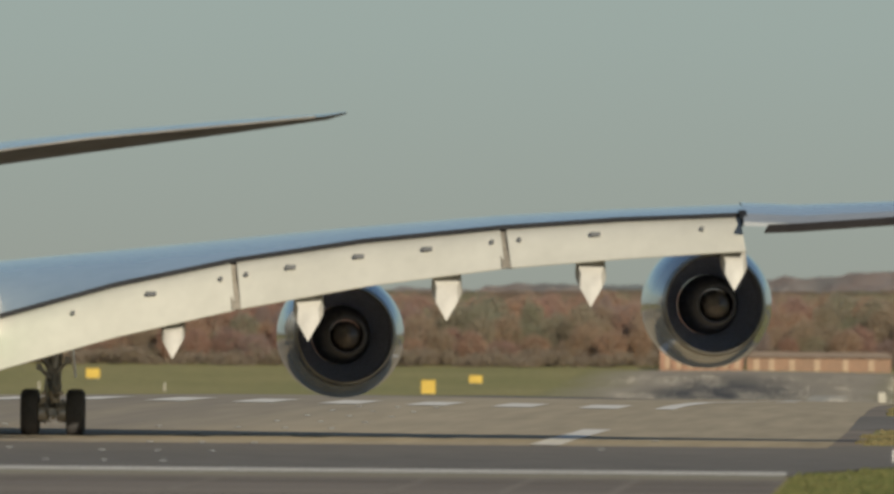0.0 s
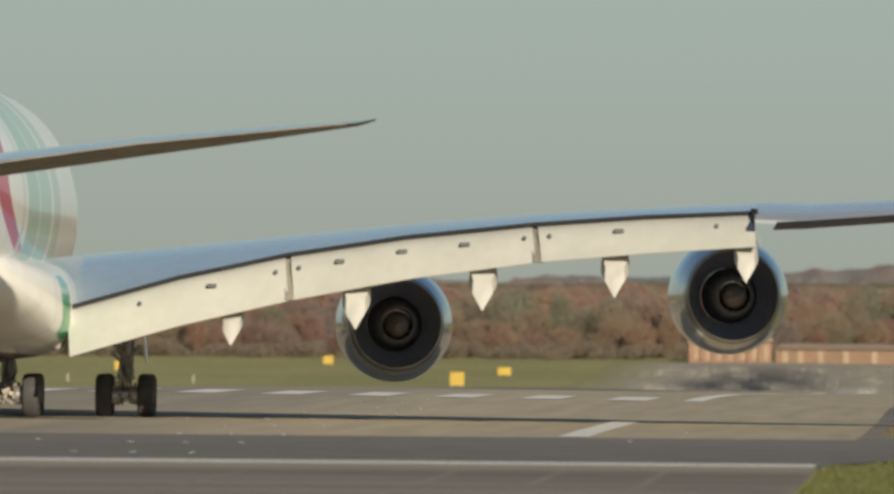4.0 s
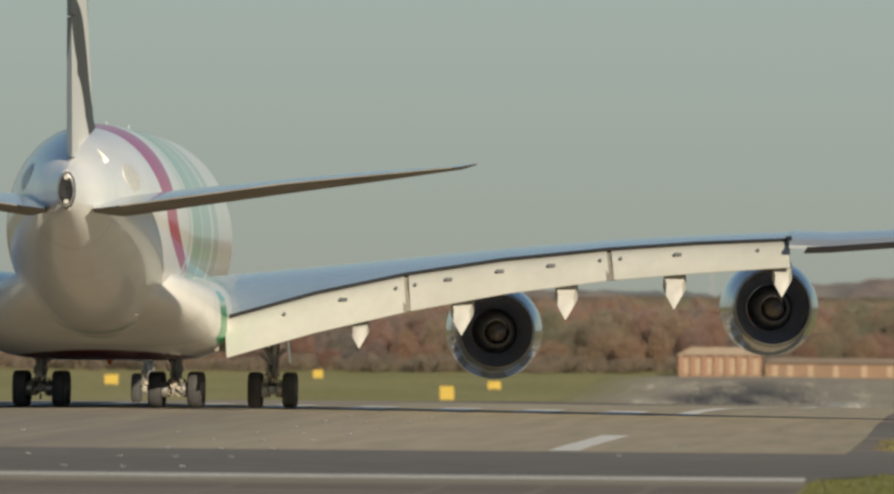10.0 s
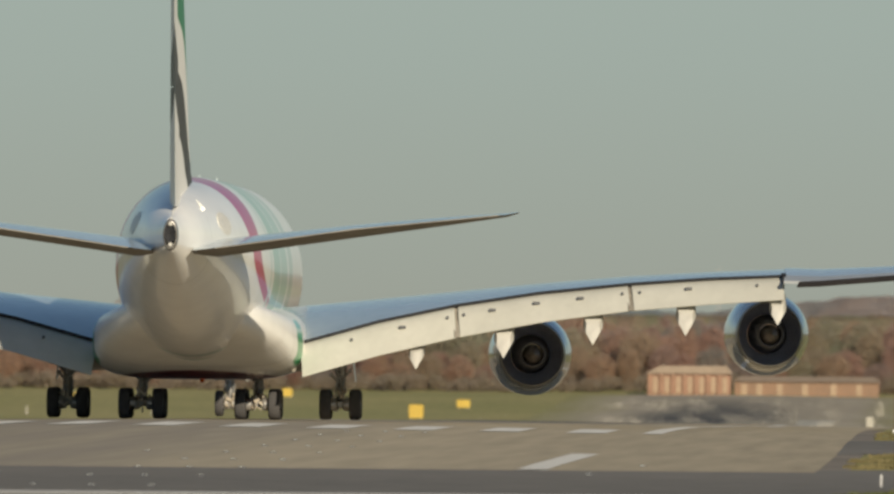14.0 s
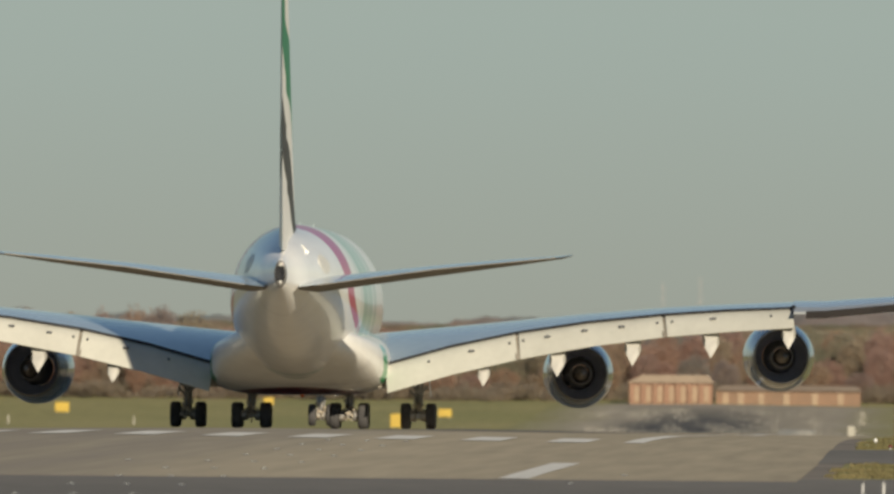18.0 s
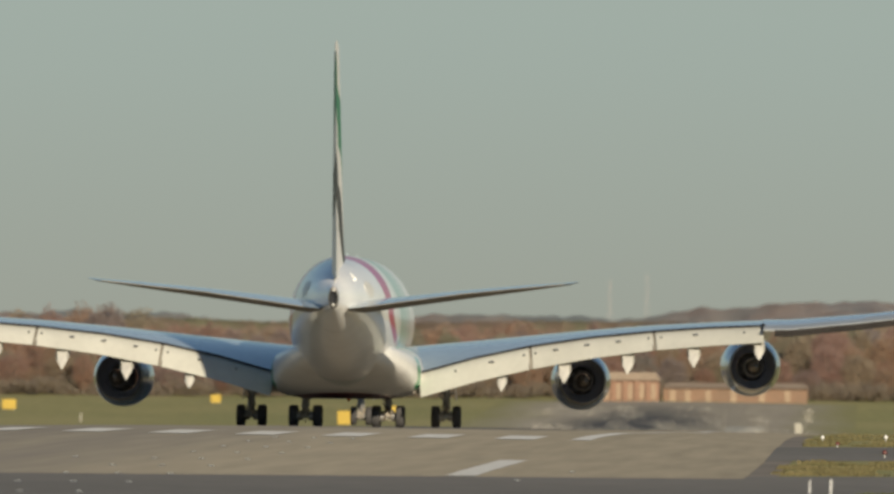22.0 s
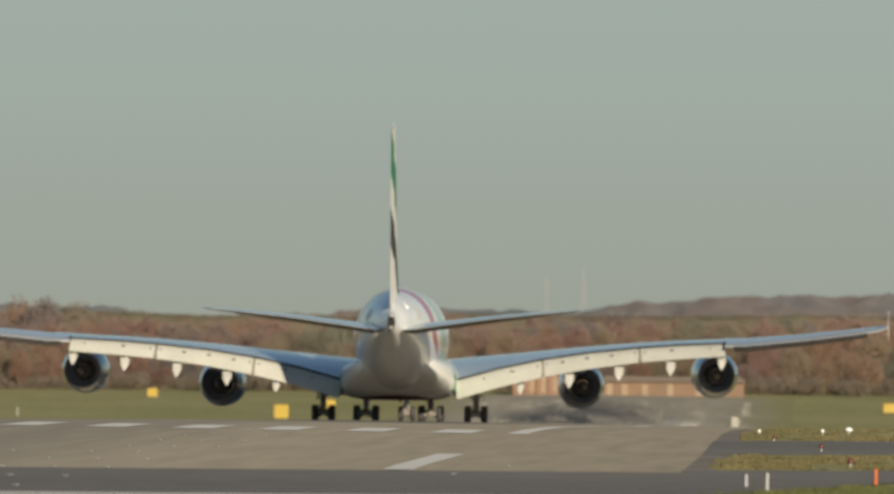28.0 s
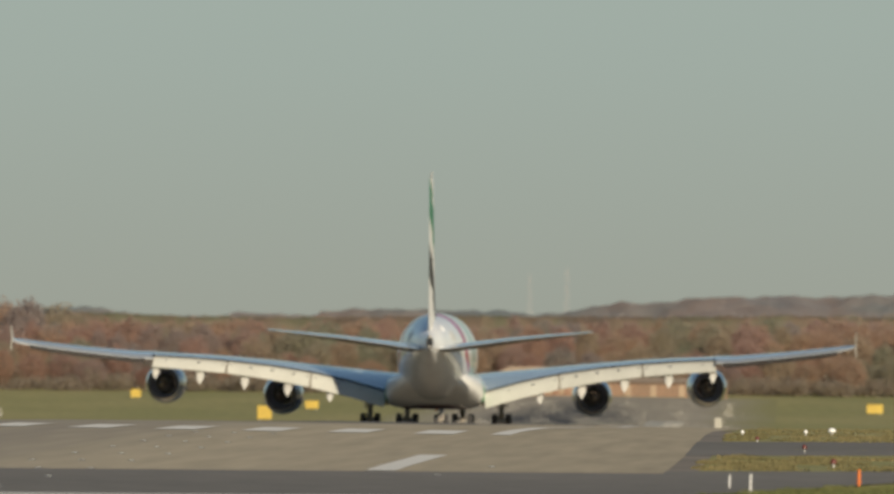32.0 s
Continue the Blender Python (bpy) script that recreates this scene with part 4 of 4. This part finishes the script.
for s in (1, -1):
    g = gear(s * 6.26 - 0.05, 0, (-0.85, 0.85), 0.68, 0.70, 0.53, 3.6, "steel wing gear leg with four wheels", s * 0.1)
    bm = loft([[(s * 6.85, -0.5, 1.75), (s * 6.90, -0.5, 1.75), (s * 6.90, 0.7, 1.75), (s * 6.85, 0.7, 1.75)], [(s * 6.62, -0.7, 3.7), (s * 6.68, -0.7, 3.7), (s * 6.68, 1.0, 3.7), (s * 6.62, 1.0, 3.7)]])
    part("gear_door", bm, M_PAINT, g, "white gear leg door")
    gear(s * 2.65 - 0.07, -3.35, (-1.6, 0, 1.6), 0.77, 0.70, 0.53, 2.2, "steel body gear leg with six wheels")
g = gear(-0.06, 27.4, (0,), 0.5, 0.62, 0.42, 3.2, "steel nose gear leg with two wheels")
for s in (1, -1):
    bm = box(bmesh.new(), (s * 0.75 - 0.03, 27.0, 1.7), (s * 0.75 + 0.03, 29.6, 2.7), 0.01)
    part("gear_door", bm, M_FAIRING, g, "pale nose gear door")


# ---- woods and fields beyond the runway ----
def clump(verts, faces, c, size, rng, n=5):
    """A small tuft of leaves: a few crossed, crumpled faces round a point."""
    for _ in range(n):
        k = len(verts)
        a = Vector((rng.gauss(0, 1), rng.gauss(0, 1), rng.gauss(0, 1))).normalized()
        b = a.cross(Vector((rng.gauss(0, 1), rng.gauss(0, 1), rng.gauss(0, 1)))).normalized()
        o = Vector(c) + Vector((rng.uniform(-1, 1), rng.uniform(-1, 1), rng.uniform(-1, 1))) * size * 0.6
        for p, q in ((-1, -0.8), (0.9, -1), (1.1, 0.8), (-0.7, 1.1)):
            verts.append(o + a * p * size * rng.uniform(0.5, 1) + b * q * size * rng.uniform(0.5, 1))
        faces.append((k, k + 1, k + 2, k + 3))


def mesh_of(name, verts, faces, mat):
    me = bpy.data.meshes.new(name)
    me.from_pydata([tuple(v) for v in verts], [], faces)
    me.materials.append(mat)
    me.polygons.foreach_set("use_smooth", [True] * len(me.polygons))
    return me


def tree(seed, tall, slim):
    """A broadleaf tree late in autumn: trunk, limbs, and a crown of many soft heads of thinning leaves."""
    rng = random.Random(seed)
    top = tagged(new("tree"), "autumn tree with thinning brown and olive leaves", "tree", "trees along the airfield edge")
    bm = bmesh.new()
    rod(bm, (0, 0, -0.4), (0.1, 0, tall * 0.35), 0.24, 0.17, 8)
    rod(bm, (0.1, 0, tall * 0.35), (0, 0.2, tall * 0.85), 0.17, 0.04, 7)
    wide = tall * slim
    for i in range(14):
        a, k = i * 2.39996, (i + 0.5) / 14
        reach = wide * rng.uniform(0.5, 0.9)
        z = tall * (0.30 + 0.55 * k)
        rod(bm, (0.05, 0, max(z - reach * 0.8, tall * 0.15)), (reach * math.cos(a), reach * math.sin(a), z), 0.09, 0.02, 5)
    part("trunk", bm, M_BARK, top)
    verts, faces, off = [], [], Vector((seed * 7.3, seed * 3.1, 0))
    while len(faces) < 10000:
        u = Vector((rng.gauss(0, 1), rng.gauss(0, 1), rng.gauss(0, 1))).normalized()
        reach = (0.90 + 0.22 * noise.noise(u * 1.5 + off) + 0.10 * noise.noise(u * 4.0 + off)) * rng.uniform(0.25, 1) ** 0.45 + abs(rng.gauss(0, 0.05))
        c = Vector((u.x * wide * 1.15, u.y * wide * 1.15, tall * 0.44 * u.z)) * reach
        c.z += tall * 0.56
        if c.z > 0.3:
            clump(verts, faces, c, rng.uniform(0.07, 0.15), rng, 3)
    crown_ob = new("crown", mesh_of("crown", verts, faces, M_LEAF))
    crown_ob.parent = top
    return top


rng = random.Random(7)
RIDGE = ((-700, 22), (-260, 19.5), (-193, 18.5), (-176, 16.0), (-150, 17.5), (-120, 19.0), (-63, 18.8), (-40, 21.5), (-23, 23.2), (17, 24), (60, 25), (400, 27))
bm = bmesh.new()
xs = [-2400, -1500, *range(-700, 420, 20), 1000, 2400]
cols = [[bm.verts.new((x, y, -2.0 + (lerp_table(RIDGE, x)[0] - 7) * k)) for y, k in ((3700, 0.0), (3900, 0.35), (4150, 1.0), (4500, 1.1), (4890, 0.6))] for x in xs]
for a, b in zip(cols, cols[1:]):
    for i in range(4):
        bm.faces.new((a[i], a[i + 1], b[i + 1], b[i]))
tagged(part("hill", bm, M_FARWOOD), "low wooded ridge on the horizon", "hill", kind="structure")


def crowns(name, spots, mat, label, category, leaf, leaves):
    """Massed tree crowns: heads of foliage of many sizes, each a thick spray of small leaf clumps."""
    verts, faces = [], []
    for x, y, z, r, h in spots:
        lean = rng.uniform(-0.3, 0.3)
        for _ in range(leaves):
            v = Vector((rng.gauss(0, 1), rng.gauss(0, 1), rng.gauss(0.2, 0.9))).normalized() * rng.uniform(0.1, 1.15)
            clump(verts, faces, (x + (v.x + lean * v.z) * r, y + v.y * r, z + v.z * h), leaf * rng.uniform(0.6, 1.2), rng, 2)
    tagged(new(name, mesh_of(name, verts, faces, mat)), label, category, kind="stuff")


def canopy(name, xs, ys, top, mat, label, leaf, count):
    """Closed woodland seen from far off: a knobbly roof of crowns, thick with small sprays of leaves."""
    verts, faces = [], []
    for y in ys:
        for x in xs:
            jx, jy = x + rng.uniform(-0.3, 0.3), y + rng.uniform(-0.8, 0.8)
            verts.append((jx, jy, top(jx, jy)))
    n = len(xs)
    for r in range(len(ys) - 1):
        k = r * n
        faces.extend((k + i, k + i + 1, k + n + i + 1, k + n + i) for i in range(n - 1))
    for _ in range(count):
        x, y = rng.uniform(xs[0], xs[-1]), ys[0] + (ys[-1] - ys[0]) * rng.random() ** 1.3
        clump(verts, faces, (x, y, top(x, y) + rng.uniform(-0.3, 1.1) * leaf), leaf * rng.uniform(0.5, 1.2), rng, 2)
    ob = new(name, mesh_of(name, verts, faces, mat))
    tagged(ob, label, "woods", kind="stuff")


def knobs(x, y, size, seed):
    """Rounded heads of crowns, of two sizes."""
    a = abs(noise.noise((x / size, y / (size * 2.5), seed)))
    b = abs(noise.noise((x / size * 2.3, y / size, seed + 7)))
    return 1 - 1.5 * a + 0.5 * (0.5 - b)


def far_top(x, y):
    k = min(max((y - 3740) / 420, 0.0), 1.0)
    return -5.6 + (lerp_table(RIDGE, x)[0] + 0.9) * (0.2 + 0.8 * k) + 2.4 * knobs(x, y, 16.0, 1.0) + 1.6 * noise.noise((x / 21.0, y / 160.0, 5.0)) + 0.9 * noise.noise((x / 6.0, y / 40.0, 8.0))


def skyline(x):
    """Height of the wood's upper edge."""
    return 8.9 + 1.5 * noise.noise((x * 0.02, 0, 4)) + 0.008 * (x + 100)


def mid_top(x, y):
    k = min(max((y - 2392) / 20, 0.0), 1.0)
    return -3.7 + (skyline(x) + 2.6) * k + 1.8 * knobs(x, y, 8.0, 12.0) * k


canopy("far_woods", [-460 + 1.6 * i for i in range(420)], [3740 + 11 * i for i in range(42)], far_top, M_FARWOOD, "woods on the far ridge, paled by painted haze", 0.20, 24000)
canopy("middle_woods", [-330 + 0.9 * i for i in range(550)], [2392 + 4.0 * i for i in range(36)], mid_top, M_MIDWOOD, "dense brown woods behind the tree line", 0.12, 50000)
TALL = ((12.0, 0.24), (11.0, 0.30), (12.5, 0.20), (10.0, 0.33), (11.5, 0.26), (13.0, 0.17), (9.0, 0.36), (12.0, 0.28))
kinds = [tree(i, *shape) for i, shape in enumerate(TALL)]
spots = [(-121.5, 2345, 12.6), (-125.5, 2352, 12.2), (-130, 2340, 11.8), (-117.5, 2360, 11.3), (-136, 2347, 11.4), (-114, 2362, 10.2), (-66, 2370, 8.9), (-58, 2375, 9.1), (4, 2370, 9.6), (12, 2366, 9.6)]
for row, (y, low, high) in enumerate(((2286, 0.32, 0.66), (2297, 0.50, 0.88), (2312, 0.70, 1.0), (2330, 0.85, 1.04), (2352, 0.88, 1.07), (2380, 0.90, 1.10))):
    x = -186.0 + row * 1.3
    while x < 58:
        x += rng.uniform(3.0, 5.4)
        yy = y + rng.uniform(-6, 6)
        ground = height(x, yy)
        spots.append((x, yy, ground + (skyline(x) - ground) * rng.uniform(low, high)))
for i, (x, y, top) in enumerate(spots):
    kind = i if i < len(kinds) else rng.randrange(len(kinds))
    k = max(top - height(x, y), 1.5) / TALL[kind][0]
    m = Matrix.Translation((x, y, height(x, y))) @ Matrix.Rotation(rng.uniform(0, 6.28), 4, "Z") @ Matrix.Diagonal((max(k, 0.75), max(k, 0.75), k, 1))
    t = kinds[kind] if i < len(kinds) else copy_thing(kinds[kind], m)
    t.matrix_basis = m

spots = []
for i in range(420):
    x = rng.uniform(-190, 60)
    r = rng.uniform(1.0, 2.3)
    y = rng.uniform(2268, 2290)
    spots.append((x, y, height(x, y) + rng.uniform(0.2, 1.8), r, r * rng.uniform(0.6, 1.0)))
crowns("undergrowth", spots, M_HEDGEROW, "tangled brown undergrowth below the trees", "undergrowth", 0.13, 260)

# brick building before the trees
shed = tagged(new("brick_building"), "low orange brick building with pale doors before the trees", "building")
part("wall", box(bmesh.new(), (-45, 2240, -2.6), (-32.4, 2250, 0.9)), M_BRICK, shed, smooth=False)
bm = loft([[(-45.3, 2239.4, 0.9), (-32.1, 2239.4, 0.9), (-32.1, 2250.6, 0.9), (-45.3, 2250.6, 0.9)], [(-43.0, 2240.4, 2.1), (-33.0, 2240.4, 2.1), (-33.0, 2249, 2.1), (-43.0, 2249, 2.1)]])
part("roof", bm, M_ROOF, shed, smooth=False)
for i in range(7):
    x = -44.6 + i * 1.75
    part("pier", box(bmesh.new(), (x - 0.3, 2239.6, -2.6), (x + 0.25, 2240.02, 0.89), 0.02), M_BRICK, shed, smooth=False)
    part("door", box(bmesh.new(), (x + 0.45, 2239.88, -2.0), (x + 1.2, 2240.05, 0.4), 0.02), M_PIER, shed, smooth=False)
wing_wall = tagged(new("brick_outbuilding"), "long plain orange brick outbuilding before the trees", "building")
part("wall", box(bmesh.new(), (-31.8, 2243, -2.6), (-10.0, 2251, -0.2)), M_OUTHOUSE, wing_wall, smooth=False)
bm = loft([[(-32.0, 2242.5, -0.2), (-9.7, 2242.5, -0.2), (-9.7, 2251.5, -0.2), (-32.0, 2251.5, -0.2)], [(-31.0, 2245.4, 0.6), (-10.7, 2245.4, 0.6), (-10.7, 2249, 0.6), (-31.0, 2249, 0.6)]])
part("roof", bm, M_ROOF, wing_wall, "brown sheet roof", smooth=False)
for x in (-30.4, -28.1, -25.0, -21.2, -16.9, -13.0):
    part("door", box(bmesh.new(), (x - 0.45, 2242.9, -2.3), (x + 0.45, 2243.05, -0.5), 0.02), M_PIER, wing_wall, smooth=False)
for x, top in ((-82, 29.8), (-70.5, 31.6)):
    mast = tagged(new("mast"), "slender red lattice mast on the far ridge, paled for haze", "mast", "masts on the ridge")
    legs = [(-0.5, -0.5), (0.5, -0.5), (0.5, 0.5), (-0.5, 0.5)]
    for a, b in legs:
        part("leg", rod(bmesh.new(), (x + a * 1.6, 4600 + b * 1.6, 6), (x + a * 0.5, 4600 + b * 0.5, top), 0.035, 0.025, 6), M_MAST, mast)
    bm = bmesh.new()
    for i in range(12):
        z = 7 + i * (top - 8) / 12
        for (a, b), (c, d) in zip(legs, legs[1:] + legs[:1]):
            w0, w1 = 1.6 - 1.1 * i / 12, 1.6 - 1.1 * (i + 1) / 12
            rod(bm, (x + a * w0, 4600 + b * w0, z), (x + c * w1, 4600 + d * w1, z + (top - 8) / 12), 0.014, n=4)
    part("bracing", bm, M_MAST, mast)


# ---- airfield furniture ----
def taxi_sign(x, y, w, h):
    z = height(x, y)
    s = tagged(new("taxiway_sign"), "yellow box sign on short legs in the grass", "sign", "taxiway signs")
    part("panel", box(bmesh.new(), (x - w / 2, y - 0.15, z + 0.3), (x + w / 2, y + 0.15, z + 0.3 + h), 0.03), M_YELLOW, s)
    for q in (-0.35, 0.35):
        part("leg", rod(bmesh.new(), (x + q * w, y, z - 0.1), (x + q * w, y, z + 0.32), 0.05, n=8), M_STEEL, s)
    part("border", box(bmesh.new(), (x - w / 2 - 0.03, y - 0.1, z + 0.27 + h), (x + w / 2 + 0.03, y + 0.1, z + 0.34 + h), 0.01), M_BLACK, s)


for x, y, w, h in ((11.6, 2110, 2.3, 1.3), (-68.6, 2112, 1.9, 1.1), (-124, 2125, 2.0, 1.4), (-70, 1962, 1.9, 1.8), (-97.2, 2190, 1.5, 1.2)):
    taxi_sign(x, y, w, h)


def marker_board(x, y):
    z = height(x, y)
    b = tagged(new("marker_board"), "pale upright marker board beside the far runway", "marker board")
    part("panel", box(bmesh.new(), (x - 0.4, y - 0.06, z + 0.5), (x + 0.4, y + 0.06, z + 2.3), 0.03), M_PALE, b)
    for q in (-0.3, 0.3):
        part("leg", rod(bmesh.new(), (x + q, y, z - 0.1), (x + q, y, z + 0.52), 0.05, n=8), M_STEEL, b)


marker_board(-8.4, 1660)


def marker_post(x, y, tall, r, mat, label):
    z = height(x, y)
    p = tagged(new("marker_post"), label, "marker post", "edge markers")
    part("post", rod(bmesh.new(), (x, y, z - 0.05), (x + 0.01, y, z + tall), r, r * 0.85, 12), mat, p)
    part("base", rod(bmesh.new(), (x, y, z - 0.03), (x, y, z + 0.04), r * 2.2, r * 1.9, 12), M_BLACK, p)
    part("cap", rod(bmesh.new(), (x + 0.01, y, z + tall), (x + 0.01, y, z + tall + 0.03), r * 0.9, r * 0.5, 12), mat, p)


def edge_light(x, y, tall, r, mat, label):
    z = height(x, y)
    p = tagged(new("edge_light"), label, "edge light", "edge markers")
    part("stem", rod(bmesh.new(), (x, y, z - 0.05), (x, y, z + tall * 0.5), r * 0.45, n=10), M_STEEL, p)
    prof = ((0, 0.6), (0.15, 1.0), (0.55, 1.0), (0.8, 0.75), (1.0, 0.25))
    bm = loft([[(x + r * k * math.cos(2 * math.pi * i / 14), y + r * k * math.sin(2 * math.pi * i / 14), z + tall * (0.45 + 0.55 * h)) for i in range(14)] for h, k in prof])
    part("lamp", bm, mat, p)


for x, y, tall, r, mat, label in ((-1.65, 386.0, 0.34, 0.024, M_WHITE, "thin white marker post in the grass"), (-1.08, 378.5, 0.45, 0.028, M_WHITE, "thin white marker post in the grass"),
                                  (1.75, 393.0, 0.45, 0.048, M_ORANGE, "stout orange marker post in the grass")):
    marker_post(x, y, tall, r, mat, label)
for x, y, tall, r, mat, label in ((-2.09, 612, 0.28, 0.08, M_WHITE, "small white edge light on the verge"), (0.53, 624, 0.30, 0.08, M_WHITE, "small white edge light on the verge"), (1.64, 626.5, 0.38, 0.17, M_WHITE, "large white edge light on the verge"),
                                  (-1.39, 576, 0.24, 0.09, M_RED_LAMP, "squat dark red light on the verge"), (0.41, 529, 0.32, 0.09, M_RED_LAMP, "squat dark red light beside the taxiway"), (1.23, 448.5, 0.30, 0.10, M_RED_LAMP, "squat dark red light on the verge")):
    edge_light(x, y, tall, r, mat, label)

for x, y in ((-107.0, 2000), (-124.0, 2000)):
    marker_post(x, y, 1.2, 0.13, M_PALE, "pale marker post in the far grass")

# lights set flush into the pavement
rows = [375.3, 400.2, 424.0, 450.0, 476.5, 503.3, 527.0, 548.2, 572.5]
for x, y in [(x, y) for y in rows for x in (-23.1, -21.6, -20.1)] + [(-25.7, 477.2), (-30.7, 477.5), (-25.9, 405.0), (-9.9, 412.5), (-8.9, 438.0)]:
    z = height(x, y) + 0.03
    lamp = tagged(new("inset_light"), "flush metal light set into the pavement", "inset light", "pavement lights")
    part("rim", rod(bmesh.new(), (x, y, z), (x, y, z + 0.02), 0.12, 0.10, 14), M_CORE, lamp)
    part("lens", box(bmesh.new(), (x - 0.085, y - 0.06, z + 0.012), (x + 0.085, y + 0.06, z + 0.028), 0.005), M_LENS, lamp)


# ---- dust blown over the far runway ----
def dust(groups):
    """A thin drift of pale specks in the air."""
    rng = random.Random(5)
    verts, faces = [], []
    for cx, cy, z0, wide, deep, tall, lean, n in groups:
        made = 0
        while made < n:
            h = rng.random() ** 1.7
            x, y, z = cx + rng.gauss(0, 0.4) * wide * (1 - 0.4 * h) + lean * h, cy + rng.uniform(-1, 1) * deep, z0 + h * tall
            if noise.noise((x * 0.35 + z * 0.3, y * 0.01, z * 0.8)) + 0.35 > rng.random() * 0.9:
                clump(verts, faces, (x, y, z), rng.uniform(0.02, 0.05), rng, 1)
                made += 1
    tagged(new("dust", mesh_of("dust", verts, faces, M_DUST)), "thin pale dust blown over the far runway", "dust", kind="stuff")


dust(((-15.4, 1720, -5.2, 4.5, 20, 2.4, 1.0, 1500), (-38.0, 1720, -5.2, 6.0, 20, 3.2, 1.5, 1500), (-8.2, 1700, -5.2, 1.3, 10, 3.6, 1.0, 500), (-27.0, 1740, -5.2, 26.0, 25, 3.6, 0.0, 6500)))


# ---- grass tufts on the near verges ----
rng = random.Random(21)


def tuft(verts, faces, x, y, tall):
    z = height(x, y) + 0.0
    for _ in range(3):
        k = len(verts)
        a, w = rng.uniform(0, 6.28), rng.uniform(0.02, 0.07)
        lx, ly = rng.gauss(0, 0.4) * tall, rng.gauss(0, 0.4) * tall
        verts.extend(((x - w * math.cos(a), y - w * math.sin(a), z - 0.02), (x + w * math.cos(a), y + w * math.sin(a), z - 0.02), (x + lx, y + ly, z + tall * rng.uniform(0.6, 1.2))))
        faces.append((k, k + 1, k + 2))


def verge(strips, mat, label, bare):
    verts, faces = [], []
    for x0, x1, y0, y1, n, tall in strips:
        for _ in range(n):
            x, y = rng.uniform(x0, x1), rng.uniform(y0, y1)
            if noise.noise((x * 0.5, y * 0.08, 3)) > bare:
                tuft(verts, faces, x, y, tall * rng.uniform(0.4, 1.3) * (1 + 0.9 * max(0, noise.noise((x * 0.9, y * 0.12, 9)))))
    tagged(new("grass", mesh_of("grass", verts, faces, mat)), label, "grass", kind="stuff")


verge(((-3.9, 4.5, 270, 361, 16000, 0.06), (-3.3, 6.0, 361, 366, 1100, 0.06), (-2.4, 6.0, 366, 373, 1300, 0.06), (-1.4, 6.0, 373, 380, 1200, 0.06), (-0.4, 6.0, 380, 387, 1100, 0.06), (0.8, 6.0, 387, 394, 900, 0.06)), M_VERGE, "thick green grass tufts on the near verge", -0.5)
verge(((-3.0, 8, 436, 503, 12500, 0.085), (-2.8, 9, 578, 640, 7000, 0.10), (-2.5, 14, 640, 1100, 6000, 0.11)), M_TUFT, "rough straw and olive grass tufts between the taxiways", -0.05)


# ---- what moves ----
def motions():
    walk(airliner, [(t, pose(x, y, z, 0, 0, turn)) for t, x, y, z, turn in AIRLINER_ROWS])
    # the outer wings lift as the airliner gathers speed
    for ob, s in TIPS:
        pivot = Vector((s * 26.6, -10, 6.6))
        walk(ob, [(t, Matrix.Translation(pivot) @ Matrix.Rotation(radians(s * droop), 4, "Y") @ Matrix.Translation(-pivot)) for t, droop in ((0, 2.3), (12, 2.2), (14, 1.9), (19, 0.2), (22, 0.0), (32, 0.0))])
    # the dark edge slabs, tucked in at first, turn down to widen the painted shade
    for ob, a, b in AILERON_SHADES:
        axis = (b - a) if b.x > 0 else (a - b)
        walk(ob, [(t, Matrix.Translation(a) @ Matrix.Rotation(radians(-up), 4, axis) @ Matrix.Translation(-a)) for t, up in ((0, 62.0), (13, 62.0), (19, 22.0), (23, 0.0), (32, 0.0))])
    # the rudder halves steer to and fro
    foot, axis = Vector((0, -32.05, 9.4)), Vector((0, -3.71, 14.0))
    for ob in RUDDERS:
        walk(ob, [(t, Matrix.Translation(foot) @ Matrix.Rotation(radians(-swing), 4, axis) @ Matrix.Translation(-foot)) for t, swing in RUDDER_ROWS])
    # wheels roll with the airliner's run, as fast as the rows can tell
    steps = [i / 10 for i in range(321)]
    run = [lerp_table([(r[0], r[2]) for r in AIRLINER_ROWS], t)[0] for t in steps]
    for ob, at, r in WHEELS:
        turn, rows = 0.0, []
        for i, t in enumerate(steps):
            if i:
                turn += min((run[i] - run[i - 1]) / r, 1.45)
            rows.append((t, Matrix.Translation(at) @ Matrix.Rotation(-turn, 4, "X")))
        walk(ob, rows)


motions()
